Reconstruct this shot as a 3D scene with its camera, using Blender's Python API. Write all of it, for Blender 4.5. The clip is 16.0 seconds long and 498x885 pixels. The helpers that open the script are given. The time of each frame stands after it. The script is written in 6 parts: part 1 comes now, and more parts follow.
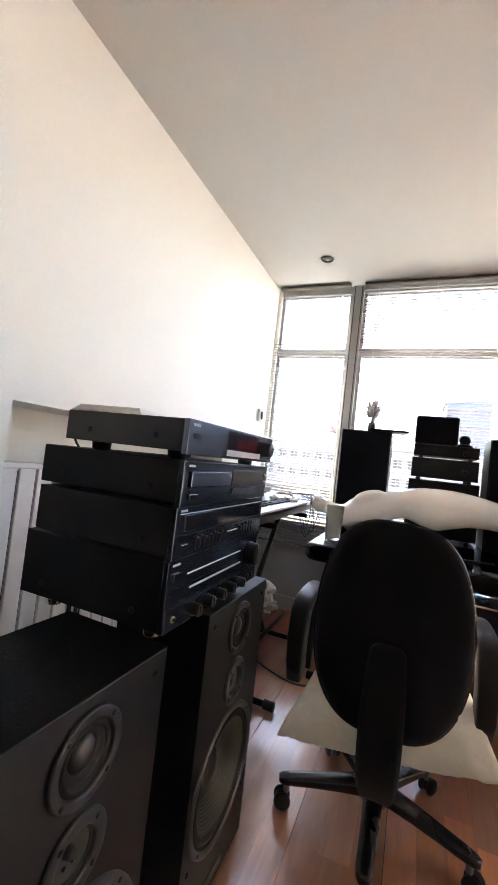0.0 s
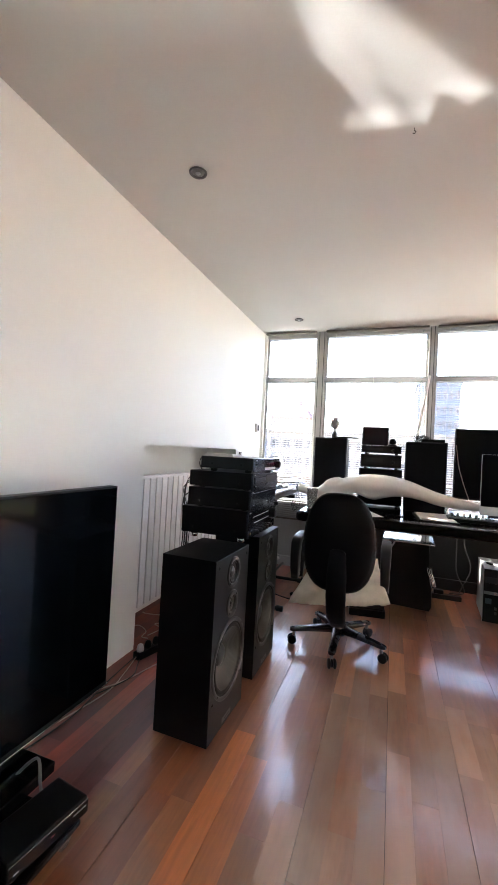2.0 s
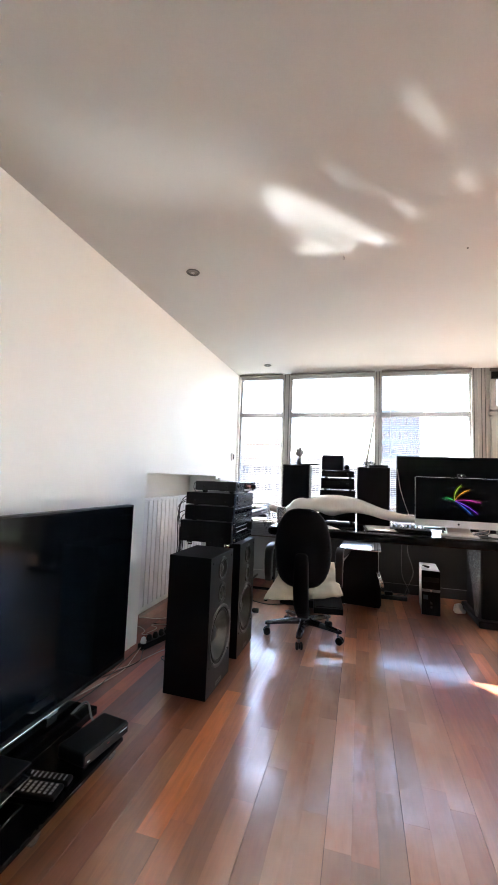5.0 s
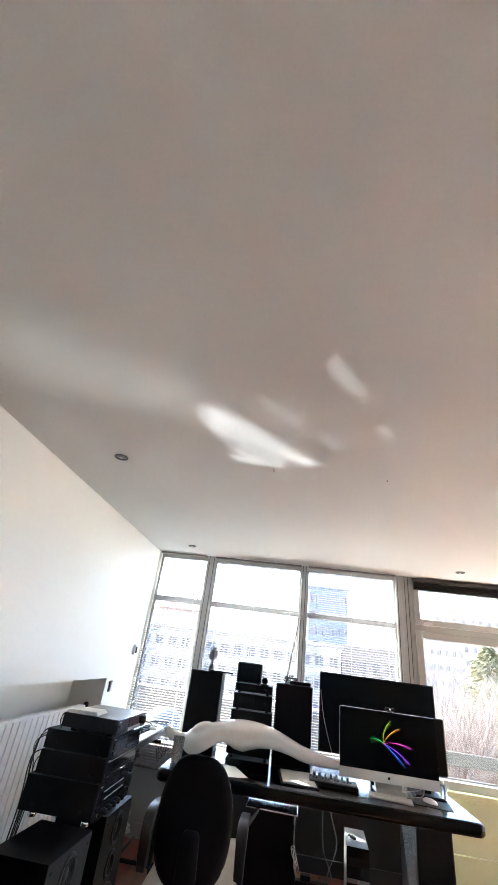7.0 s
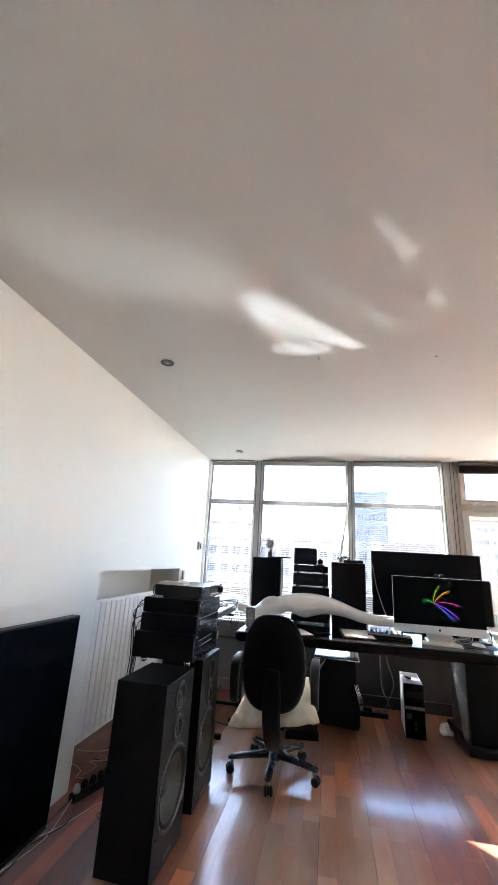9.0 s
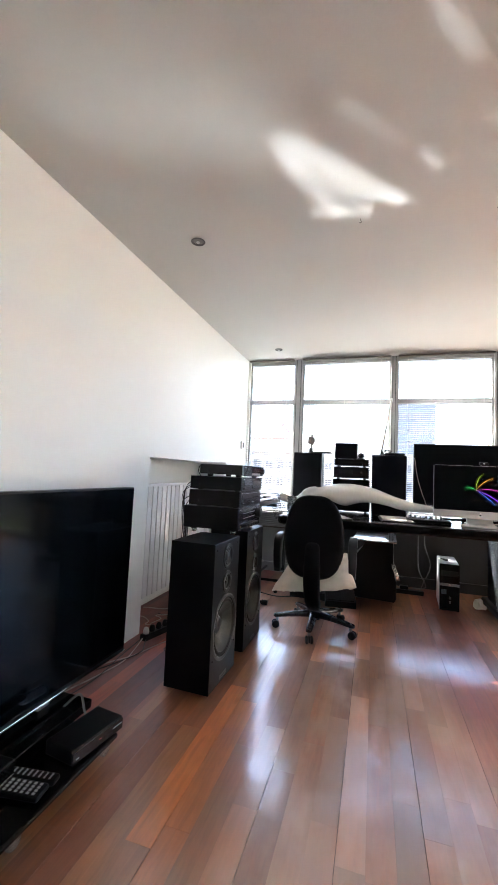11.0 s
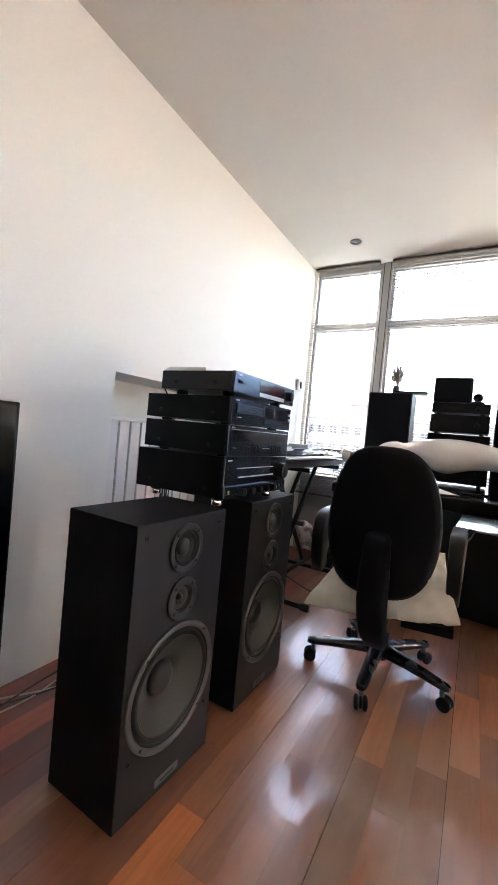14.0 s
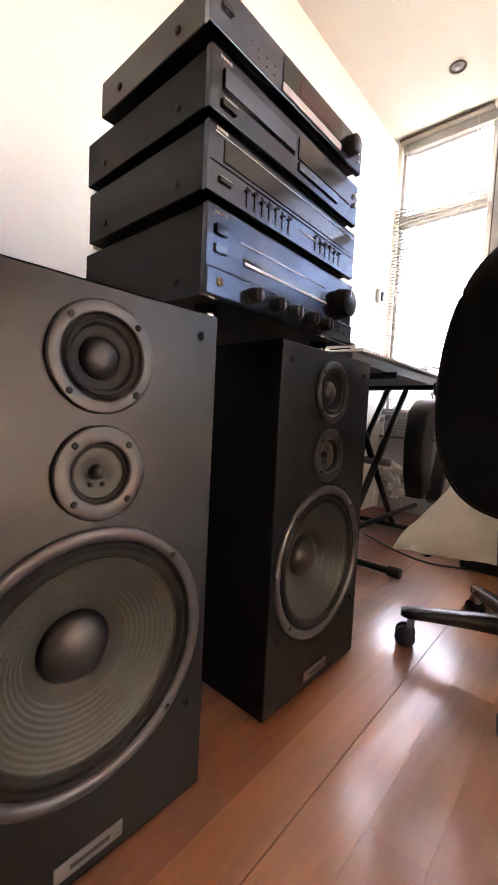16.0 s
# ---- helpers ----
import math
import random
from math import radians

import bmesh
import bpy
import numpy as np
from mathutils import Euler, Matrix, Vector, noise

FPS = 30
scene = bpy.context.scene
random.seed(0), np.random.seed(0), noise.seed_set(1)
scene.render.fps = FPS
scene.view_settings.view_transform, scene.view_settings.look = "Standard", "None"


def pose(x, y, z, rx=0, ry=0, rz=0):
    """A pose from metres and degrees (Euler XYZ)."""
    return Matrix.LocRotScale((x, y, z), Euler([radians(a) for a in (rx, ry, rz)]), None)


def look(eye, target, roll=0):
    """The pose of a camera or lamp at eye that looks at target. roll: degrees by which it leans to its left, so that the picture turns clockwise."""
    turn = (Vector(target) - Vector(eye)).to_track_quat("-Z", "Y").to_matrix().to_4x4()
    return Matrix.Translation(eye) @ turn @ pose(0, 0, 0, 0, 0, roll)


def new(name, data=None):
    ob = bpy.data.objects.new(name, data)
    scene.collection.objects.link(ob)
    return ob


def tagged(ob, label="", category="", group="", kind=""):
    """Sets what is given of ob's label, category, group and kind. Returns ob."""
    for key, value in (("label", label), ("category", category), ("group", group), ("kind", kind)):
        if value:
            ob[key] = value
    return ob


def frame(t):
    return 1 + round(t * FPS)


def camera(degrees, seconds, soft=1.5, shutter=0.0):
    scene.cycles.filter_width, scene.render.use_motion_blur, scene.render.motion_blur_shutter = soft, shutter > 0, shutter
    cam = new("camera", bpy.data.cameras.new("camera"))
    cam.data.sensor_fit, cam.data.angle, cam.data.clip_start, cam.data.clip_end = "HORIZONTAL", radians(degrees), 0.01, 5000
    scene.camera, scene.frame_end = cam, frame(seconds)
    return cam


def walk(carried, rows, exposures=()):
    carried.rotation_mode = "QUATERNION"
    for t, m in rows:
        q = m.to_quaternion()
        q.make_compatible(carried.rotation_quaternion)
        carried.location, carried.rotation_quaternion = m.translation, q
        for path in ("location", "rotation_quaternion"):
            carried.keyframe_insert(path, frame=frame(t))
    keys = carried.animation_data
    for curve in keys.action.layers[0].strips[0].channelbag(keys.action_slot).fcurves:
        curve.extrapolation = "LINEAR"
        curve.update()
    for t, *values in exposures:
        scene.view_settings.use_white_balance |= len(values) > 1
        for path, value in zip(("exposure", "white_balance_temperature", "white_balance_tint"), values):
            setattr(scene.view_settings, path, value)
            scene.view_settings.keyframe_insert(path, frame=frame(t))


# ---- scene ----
cam = camera(63.8, 16.0)
PATH = [
    (0, (-0.002, 0.518, 1.103), (-0.776, 2.361, 1.181), 6.5),
    (0.5, (0.118, 0.166, 1.193), (-0.636, 2.018, 1.226), 5.3),
    (1, (0.185, -0.152, 1.205), (-0.598, 1.688, 1.228), 4.4),
    (1.5, (0.248, -0.388, 1.188), (-0.516, 1.46, 1.213), 3.7),
    (2, (0.245, -0.668, 1.199), (-0.434, 1.213, 1.236), 3.1),
    (2.5, (0.291, -0.814, 1.179), (-0.345, 1.082, 1.223), 2.2),
    (3, (0.383, -0.92, 1.18), (-0.213, 0.988, 1.242), 1.5),
    (5.5, (0.373, -1.302, 1.197), (-0.12, 0.616, 1.477), 2.9),
    (6, (0.387, -1.245, 1.328), (0.014, 0.635, 1.901), 5.2),
    (6.5, (0.42, -1.181, 1.455), (0.133, 0.622, 2.271), 7.1),
    (7, (0.408, -1.155, 1.489), (0.156, 0.589, 2.434), 7.7),
    (7.5, (0.398, -1.161, 1.489), (0.146, 0.567, 2.464), 7.4),
    (8, (0.387, -1.161, 1.488), (0.11, 0.592, 2.409), 6.7),
    (8.5, (0.356, -1.161, 1.432), (0.031, 0.653, 2.208), 5.1),
    (9, (0.331, -1.157, 1.324), (-0.065, 0.722, 1.882), 3.3),
    (9.5, (0.325, -1.174, 1.238), (-0.142, 0.738, 1.597), 2.1),
    (12, (0.379, -0.915, 1.101), (-0.29, 0.966, 1.21), 4.1),
    (12.5, (0.335, -0.661, 1.086), (-0.384, 1.203, 1.166), 4.7),
    (13, (0.311, -0.403, 1.051), (-0.489, 1.429, 1.099), 5.1),
    (13.5, (0.323, -0.112, 1.034), (-0.578, 1.674, 1.043), 5.2),
    (14, (0.262, 0.126, 0.983), (-0.727, 1.863, 0.936), 5.3),
    (14.5, (0.173, 0.348, 0.905), (-0.943, 2.005, 0.814), 4.5),
    (15, (0.137, 0.566, 0.837), (-1.064, 2.161, 0.724), 3.6),
    (15.5, (0.085, 0.696, 0.741), (-1.157, 2.259, 0.615), 3.5),
    (16, (0.055, 0.744, 0.6), (-1.259, 2.245, 0.469), 2.9),
]
EXPOSURES = [
    (0.0, 4.57, 6450, 14),
    (1.5, 4.48, 6300, 14),
    (3.0, 4.52, 6150, 13),
    (5.5, 4.68, 6050, 12),
    (7.5, 4.48, 5800, 9),
    (9.2, 4.56, 5800, 9),
    (12.0, 4.62, 6050, 12),
    (14.5, 4.60, 6450, 16),
    (16.0, 5.18, 7350, 23),
]
walk(cam, [(t, look(eye, target, roll)) for t, eye, target, roll in PATH], EXPOSURES)

# ---------- world, sun, light ----------
SUN_EL, SUN_AZ = radians(38), radians(-46.3)          # height, and turn from +y towards +x
world = bpy.data.worlds.new("sky")
scene.world = world
world.use_nodes = True
wn = world.node_tree.nodes
sky = wn.new("ShaderNodeTexSky")
sky.sky_type, sky.sun_disc = "NISHITA", False
sky.sun_elevation, sky.sun_rotation = SUN_EL, SUN_AZ
world.node_tree.links.new(sky.outputs[0], wn["Background"].inputs[0])
wn["Background"].inputs[1].default_value = 0.15

sun = new("sun", bpy.data.lights.new("sun", "SUN"))
sun.data.energy, sun.data.angle, sun.data.color = 3.6, radians(0.53), (1.0, 0.91, 0.78)
to_sun = Vector((math.sin(SUN_AZ) * math.cos(SUN_EL), math.cos(SUN_AZ) * math.cos(SUN_EL), math.sin(SUN_EL)))
sun.matrix_world = look(to_sun * 30, (0, 0, 0))


def add_streak_lamp(name, centre, along, width, level, spread=1.6):
    """A lamp added above the desk in place of reflected sun: a narrow beam that draws one oval streak on the ceiling.
    """
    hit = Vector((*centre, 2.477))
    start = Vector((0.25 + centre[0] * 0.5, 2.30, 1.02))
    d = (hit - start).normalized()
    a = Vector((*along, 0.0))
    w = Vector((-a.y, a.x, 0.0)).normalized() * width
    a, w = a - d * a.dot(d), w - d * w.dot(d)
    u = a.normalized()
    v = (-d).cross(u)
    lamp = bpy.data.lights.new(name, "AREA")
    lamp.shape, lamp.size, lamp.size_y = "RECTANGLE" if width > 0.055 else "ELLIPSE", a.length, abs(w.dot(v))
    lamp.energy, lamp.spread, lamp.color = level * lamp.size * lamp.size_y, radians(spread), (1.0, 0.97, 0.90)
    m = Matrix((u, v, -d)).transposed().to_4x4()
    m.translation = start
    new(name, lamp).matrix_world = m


# Added lamps that together draw the sun patch and its side streaks.
add_streak_lamp("ceiling_streak_lamp", (0.238, 0.622), (0.46, 0.50), 0.080, 0.155)
add_streak_lamp("ceiling_streak_lamp", (0.43, 0.835), (0.24, 0.11), 0.050, 0.085)
add_streak_lamp("ceiling_streak_lamp", (0.135, 0.625), (0.38, 0.47), 0.105, 0.145)
add_streak_lamp("ceiling_streak_lamp", (0.075, 0.705), (0.21, 0.40), 0.085, 0.14)
add_streak_lamp("ceiling_streak_lamp", (-0.020, 0.470), (0.05, 0.27), 0.070, 0.035)
add_streak_lamp("ceiling_streak_lamp", (0.17, 0.885), (0.30, 0.06), 0.075, 0.13)
add_streak_lamp("ceiling_streak_lamp", (0.575, 0.11), (0.17, 0.22), 0.028, 0.13)
add_streak_lamp("ceiling_streak_lamp", (0.31, 0.36), (0.20, 0.22), 0.020, 0.11)
add_streak_lamp("ceiling_streak_lamp", (0.57, 0.62), (0.12, 0.14), 0.045, 0.09)
add_streak_lamp("ceiling_streak_lamp", (0.80, 0.49), (0.08, 0.12), 0.035, 0.09)
add_streak_lamp("ceiling_streak_lamp", (-0.45, 0.12), (0.80, 0.34), 0.22, 0.10, 9.0)



# ---------- materials ----------
def mat(name, col, rough=0.5, metal=0.0, var=0.12, scale=6.0, bump=0.05, bscale=80.0, coat=0.0, rand=0.0, stretch=(1, 1, 1), spec=0.5, rvar=0.08):
    """A painted, moulded or plain surface: colour with cloudy and fine variation, uneven gloss and a fine relief."""
    m = bpy.data.materials.new(name)
    m.use_nodes = True
    n, l = m.node_tree.nodes, m.node_tree.links
    b = n["Principled BSDF"]
    tc, mp = n.new("ShaderNodeTexCoord"), n.new("ShaderNodeMapping")
    mp.inputs["Scale"].default_value = stretch
    l.new(tc.outputs["Object"], mp.inputs[0])
    big, fine = n.new("ShaderNodeTexNoise"), n.new("ShaderNodeTexNoise")
    big.inputs["Scale"].default_value, big.inputs["Detail"].default_value = scale, 4
    fine.inputs["Scale"].default_value, fine.inputs["Detail"].default_value = bscale, 3
    l.new(mp.outputs[0], big.inputs["Vector"]), l.new(mp.outputs[0], fine.inputs["Vector"])
    add = n.new("ShaderNodeMath")
    add.operation = "ADD"
    l.new(big.outputs[0], add.inputs[0]), l.new(fine.outputs[0], add.inputs[1])
    rng = n.new("ShaderNodeMapRange")
    rng.inputs[1].default_value, rng.inputs[2].default_value = 0.6, 1.4
    rng.inputs[3].default_value, rng.inputs[4].default_value = 1 - var, 1 + var
    l.new(add.outputs[0], rng.inputs[0])
    val = rng.outputs[0]
    if rand:
        oi, r2, mul = n.new("ShaderNodeObjectInfo"), n.new("ShaderNodeMapRange"), n.new("ShaderNodeMath")
        r2.inputs[3].default_value, r2.inputs[4].default_value = 1 - rand, 1 + rand
        mul.operation = "MULTIPLY"
        l.new(oi.outputs["Random"], r2.inputs[0]), l.new(r2.outputs[0], mul.inputs[0]), l.new(val, mul.inputs[1])
        val = mul.outputs[0]
    mix = n.new("ShaderNodeVectorMath")
    mix.operation = "SCALE"
    mix.inputs[0].default_value = col
    l.new(val, mix.inputs["Scale"]), l.new(mix.outputs[0], b.inputs["Base Color"])
    rr = n.new("ShaderNodeMapRange")
    rr.inputs[3].default_value, rr.inputs[4].default_value = max(0.02, rough - rvar), min(1, rough + rvar)
    l.new(big.outputs[0], rr.inputs[0]), l.new(rr.outputs[0], b.inputs["Roughness"])
    b.inputs["Metallic"].default_value, b.inputs["Coat Weight"].default_value = metal, coat
    b.inputs["Coat Roughness"].default_value = 0.08
    b.inputs["Specular IOR Level"].default_value = spec
    if bump:
        bp = n.new("ShaderNodeBump")
        bp.inputs["Strength"].default_value, bp.inputs["Distance"].default_value = bump, 0.002
        l.new(fine.outputs[0], bp.inputs["Height"]), l.new(bp.outputs[0], b.inputs["Normal"])
    return m


def glow(name, col, strength):
    m = bpy.data.materials.new(name)
    m.use_nodes = True
    b = m.node_tree.nodes["Principled BSDF"]
    b.inputs["Base Color"].default_value = (0.01, 0.01, 0.01, 1)
    b.inputs["Emission Color"].default_value, b.inputs["Emission Strength"].default_value = (*col, 1), strength
    return m


def clear(name, col=(1, 1, 1), rough=0.0, ior=1.45):
    m = bpy.data.materials.new(name)
    m.use_nodes = True
    b = m.node_tree.nodes["Principled BSDF"]
    b.inputs["Base Color"].default_value, b.inputs["Roughness"].default_value = (*col, 1), rough
    b.inputs["Transmission Weight"].default_value, b.inputs["IOR"].default_value = 1.0, ior
    return m


WORN_SHEEN_WOOD, RED_SHADE_WOOD = (0.43, 0.30, 0.205), (0.66, 0.36, 0.52)      # worn pale wood, sheen included; dark red multiplier, shade by the wall included


def plank_mat(name, island=False):
    """Varnished tropical hardwood: each board its own tone from grey-brown to red-orange, with grain along it and worn gloss."""
    m = bpy.data.materials.new(name)
    m.use_nodes = True
    n, l = m.node_tree.nodes, m.node_tree.links
    b = n["Principled BSDF"]
    tc, mp = n.new("ShaderNodeTexCoord"), n.new("ShaderNodeMapping")
    pick = n.new("ShaderNodeNewGeometry").outputs["Random Per Island"] if island else n.new("ShaderNodeObjectInfo").outputs["Random"]
    off = n.new("ShaderNodeVectorMath")
    off.operation = "SCALE"
    off.inputs[0].default_value = (7.0, 31.0, 3.0)
    l.new(pick, off.inputs["Scale"])
    l.new(tc.outputs["Object"], mp.inputs[0]), l.new(off.outputs[0], mp.inputs["Location"])
    mp.inputs["Scale"].default_value = (1, 0.09, 1)
    grain, cloud, wear = (n.new("ShaderNodeTexNoise") for _ in range(3))
    grain.inputs["Scale"].default_value, grain.inputs["Detail"].default_value, grain.inputs["Distortion"].default_value = 60, 6, 0.6
    cloud.inputs["Scale"].default_value, cloud.inputs["Detail"].default_value = 9, 3
    wear.inputs["Scale"].default_value, wear.inputs["Detail"].default_value = 5, 5
    l.new(mp.outputs[0], grain.inputs["Vector"]), l.new(mp.outputs[0], cloud.inputs["Vector"])
    geo = n.new("ShaderNodeNewGeometry")
    l.new(geo.outputs["Position"], wear.inputs["Vector"])
    ramp = n.new("ShaderNodeValToRGB")
    tones = ((0.0, (0.221, 0.068, 0.032)), (0.14, (0.331, 0.127, 0.052)), (0.28, (0.283, 0.123, 0.061)), (0.42, (0.38, 0.141, 0.054)), (0.56, (0.242, 0.081, 0.04)), (0.7, (0.345, 0.149, 0.071)), (0.86, (0.366, 0.121, 0.046)), (1.0, (0.54, 0.178, 0.052)))
    while len(ramp.color_ramp.elements) < len(tones):
        ramp.color_ramp.elements.new(0.5)
    for e, (p, c) in zip(ramp.color_ramp.elements, tones):
        e.position, e.color = p, (*c, 1)
    l.new(pick, ramp.inputs[0])
    add, rng, mul = n.new("ShaderNodeMath"), n.new("ShaderNodeMapRange"), n.new("ShaderNodeVectorMath")
    add.operation, mul.operation = "ADD", "SCALE"
    l.new(grain.outputs[0], add.inputs[0]), l.new(cloud.outputs[0], add.inputs[1])
    rng.inputs[1].default_value, rng.inputs[2].default_value, rng.inputs[3].default_value, rng.inputs[4].default_value = 0.6, 1.4, 0.72, 1.38
    l.new(add.outputs[0], rng.inputs[0]), l.new(ramp.outputs[0], mul.inputs[0]), l.new(rng.outputs[0], mul.inputs["Scale"])
    # worn path paler, wall boards dark red; floor sheen and shade tinted into both
    def span(value, v0, v1, o0, o1, smooth=True):
        r = n.new("ShaderNodeMapRange")
        r.interpolation_type = "SMOOTHSTEP" if smooth else "LINEAR"
        r.inputs[1].default_value, r.inputs[2].default_value, r.inputs[3].default_value, r.inputs[4].default_value = v0, v1, o0, o1
        l.new(value, r.inputs[0])
        return r.outputs[0]

    def calc(kind, p, q):
        c = n.new("ShaderNodeMath")
        c.operation, c.use_clamp = kind, kind != "SUBTRACT" and kind != "ABSOLUTE"
        for socket, v in zip(c.inputs, (p, q)):
            if isinstance(v, float):
                socket.default_value = v
            else:
                l.new(v, socket)
        return c.outputs[0]

    def blend(kind, amount, colour, tint):
        x = n.new("ShaderNodeMix")
        x.data_type, x.blend_type = "RGBA", kind
        l.new(amount, x.inputs[0]), l.new(colour, x.inputs[6])
        x.inputs[7].default_value = (*tint, 1)
        return x.outputs[2]

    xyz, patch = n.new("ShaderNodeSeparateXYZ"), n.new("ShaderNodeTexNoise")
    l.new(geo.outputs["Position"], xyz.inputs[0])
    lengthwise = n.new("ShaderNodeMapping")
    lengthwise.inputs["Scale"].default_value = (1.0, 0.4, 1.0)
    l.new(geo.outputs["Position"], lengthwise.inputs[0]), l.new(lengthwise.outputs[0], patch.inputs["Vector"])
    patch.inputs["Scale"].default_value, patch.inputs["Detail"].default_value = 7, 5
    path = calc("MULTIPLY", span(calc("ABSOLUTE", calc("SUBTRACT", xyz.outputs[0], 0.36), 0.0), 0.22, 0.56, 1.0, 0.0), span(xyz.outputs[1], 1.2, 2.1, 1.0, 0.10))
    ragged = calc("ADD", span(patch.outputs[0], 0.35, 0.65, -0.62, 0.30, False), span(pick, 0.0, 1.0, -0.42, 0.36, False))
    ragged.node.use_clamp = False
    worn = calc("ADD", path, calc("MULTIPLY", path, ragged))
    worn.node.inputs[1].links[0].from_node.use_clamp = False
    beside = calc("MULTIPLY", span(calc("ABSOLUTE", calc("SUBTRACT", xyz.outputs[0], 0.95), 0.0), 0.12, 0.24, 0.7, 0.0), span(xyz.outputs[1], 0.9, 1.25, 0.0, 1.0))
    reddened = calc("MAXIMUM", span(xyz.outputs[0], -0.60, -0.70, 0.0, 1.0), beside)
    tone = blend("MIX", calc("MULTIPLY", worn, 0.70), mul.outputs[0], WORN_SHEEN_WOOD)
    tone = blend("MULTIPLY", reddened, tone, RED_SHADE_WOOD)
    shade, strip = n.new("ShaderNodeVectorMath"), calc("FRACT", calc("MULTIPLY", pick, 17.3), 0.0)
    strip.node.inputs[0].links[0].from_node.use_clamp = False
    shade.operation = "SCALE"
    l.new(tone, shade.inputs[0]), l.new(span(strip, 0.0, 1.0, 0.76, 1.20, False), shade.inputs["Scale"])
    tone = shade.outputs[0]
    l.new(tone, b.inputs["Base Color"])
    l.new(span(worn, 0.0, 1.0, 1.0, 0.62, False), b.inputs["Coat Weight"])
    rr = n.new("ShaderNodeMapRange")
    rr.inputs[1].default_value, rr.inputs[2].default_value, rr.inputs[3].default_value, rr.inputs[4].default_value = 0.3, 0.7, 0.42, 0.54
    l.new(wear.outputs[0], rr.inputs[0]), l.new(rr.outputs[0], b.inputs["Roughness"])
    b.inputs["Specular IOR Level"].default_value = 1.0
    b.inputs["Coat Weight"].default_value, b.inputs["Coat Roughness"].default_value, b.inputs["Coat IOR"].default_value = 1.0, 0.12, 1.84
    bp = n.new("ShaderNodeBump")
    bp.inputs["Strength"].default_value, bp.inputs["Distance"].default_value = 0.18, 0.002
    l.new(add.outputs[0], bp.inputs["Height"]), l.new(bp.outputs[0], b.inputs["Normal"])
    # the varnish lies in shallow waves and is scuffed dull in patches
    wave, wb, cr = n.new("ShaderNodeTexNoise"), n.new("ShaderNodeBump"), n.new("ShaderNodeMapRange")
    wave.inputs["Scale"].default_value, wave.inputs["Detail"].default_value = 18, 6
    along = n.new("ShaderNodeMapping")
    along.inputs["Scale"].default_value = (1.0, 0.35, 1.0)
    l.new(geo.outputs["Position"], along.inputs[0]), l.new(along.outputs[0], wave.inputs["Vector"])
    wb.inputs["Strength"].default_value, wb.inputs["Distance"].default_value = 0.30, 0.004
    l.new(wave.outputs[0], wb.inputs["Height"]), l.new(bp.outputs[0], wb.inputs["Normal"])
    l.new(wb.outputs[0], b.inputs["Coat Normal"])
    cr.inputs[1].default_value, cr.inputs[2].default_value, cr.inputs[3].default_value, cr.inputs[4].default_value = 0.36, 0.64, 0.10, 0.22
    l.new(wear.outputs[0], cr.inputs[0]), l.new(cr.outputs[0], b.inputs["Coat Roughness"])
    return m


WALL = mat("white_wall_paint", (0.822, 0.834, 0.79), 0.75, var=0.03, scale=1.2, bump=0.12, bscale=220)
# Ceiling toned below its white paint, standing in for dimmer light up there.
CEIL = mat("ceiling_paint_dimmed", (0.562, 0.572, 0.548), 0.75, var=0.03, scale=0.9, bump=0.1, bscale=160)
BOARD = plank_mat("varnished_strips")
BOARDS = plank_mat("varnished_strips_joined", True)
GAP = mat("dark_floor_joint", (0.03, 0.018, 0.012), 0.8)
# Frame paint darkened for the backlit posts and bays: shade put into the colour.
POSTM = mat("cream_window_paint_shaded", (0.345, 0.345, 0.338), 0.45, var=0.06, bump=0.03)
# Desk shade put into the colour of the panels and plinths behind it.
SHADE_PANEL = mat("panel_shade_colour", (0.016, 0.016, 0.018), 0.5, var=0.1)
FRAME = mat("cream_painted_frame", (0.42, 0.435, 0.40), 0.4, var=0.05, bump=0.03)
GREENP = mat("pale_green_panel_paint", (0.50, 0.585, 0.375), 0.5, var=0.05, scale=2, bump=0.04)
SLAT = mat("white_aluminium_slat", (0.24, 0.24, 0.236), 0.45, var=0.05, bump=0)
RAIL = mat("beige_blind_rail", (0.10, 0.088, 0.072), 0.45, var=0.08)
CORD = mat("pale_cord", (0.6, 0.58, 0.54), 0.8)
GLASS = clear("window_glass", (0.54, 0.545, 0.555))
RADI = mat("white_enamel_radiator", (0.78, 0.78, 0.77), 0.35, var=0.03, bump=0.02)
RADGAP = mat("radiator_shadow_joint", (0.05, 0.05, 0.05), 0.7)
BLACKV = mat("black_vinyl_veneer", (0.006, 0.006, 0.0085), 0.5, var=0.25, scale=4, bump=0.25, bscale=160, stretch=(1, 1, 0.15), spec=0.12)
BAFFLE = mat("charcoal_baffle_paint", (0.0055, 0.006, 0.006), 0.38, var=0.25, scale=3, bump=0.08, bscale=250, spec=0.35)
RING = mat("grey_cast_ring", (0.040, 0.040, 0.041), 0.32, metal=0.55, var=0.12, bump=0.03)
RUBBER = mat("black_rubber", (0.006, 0.006, 0.006), 0.55, var=0.2, spec=0.2)
CONE = mat("grey_paper_cone", (0.034, 0.036, 0.029), 0.5, rvar=0.04, spec=0.4, var=0.18, scale=12, bump=0.1, bscale=200)
CONED = mat("dark_paper_cone", (0.008, 0.008, 0.009), 0.5, var=0.2, bump=0.1, spec=0.2)
CAP = mat("dark_dust_cap", (0.010, 0.010, 0.011), 0.40, var=0.2, bump=0.03)
CHROME = mat("chrome", (0.75, 0.75, 0.76), 0.12, metal=1, var=0.03, bump=0)
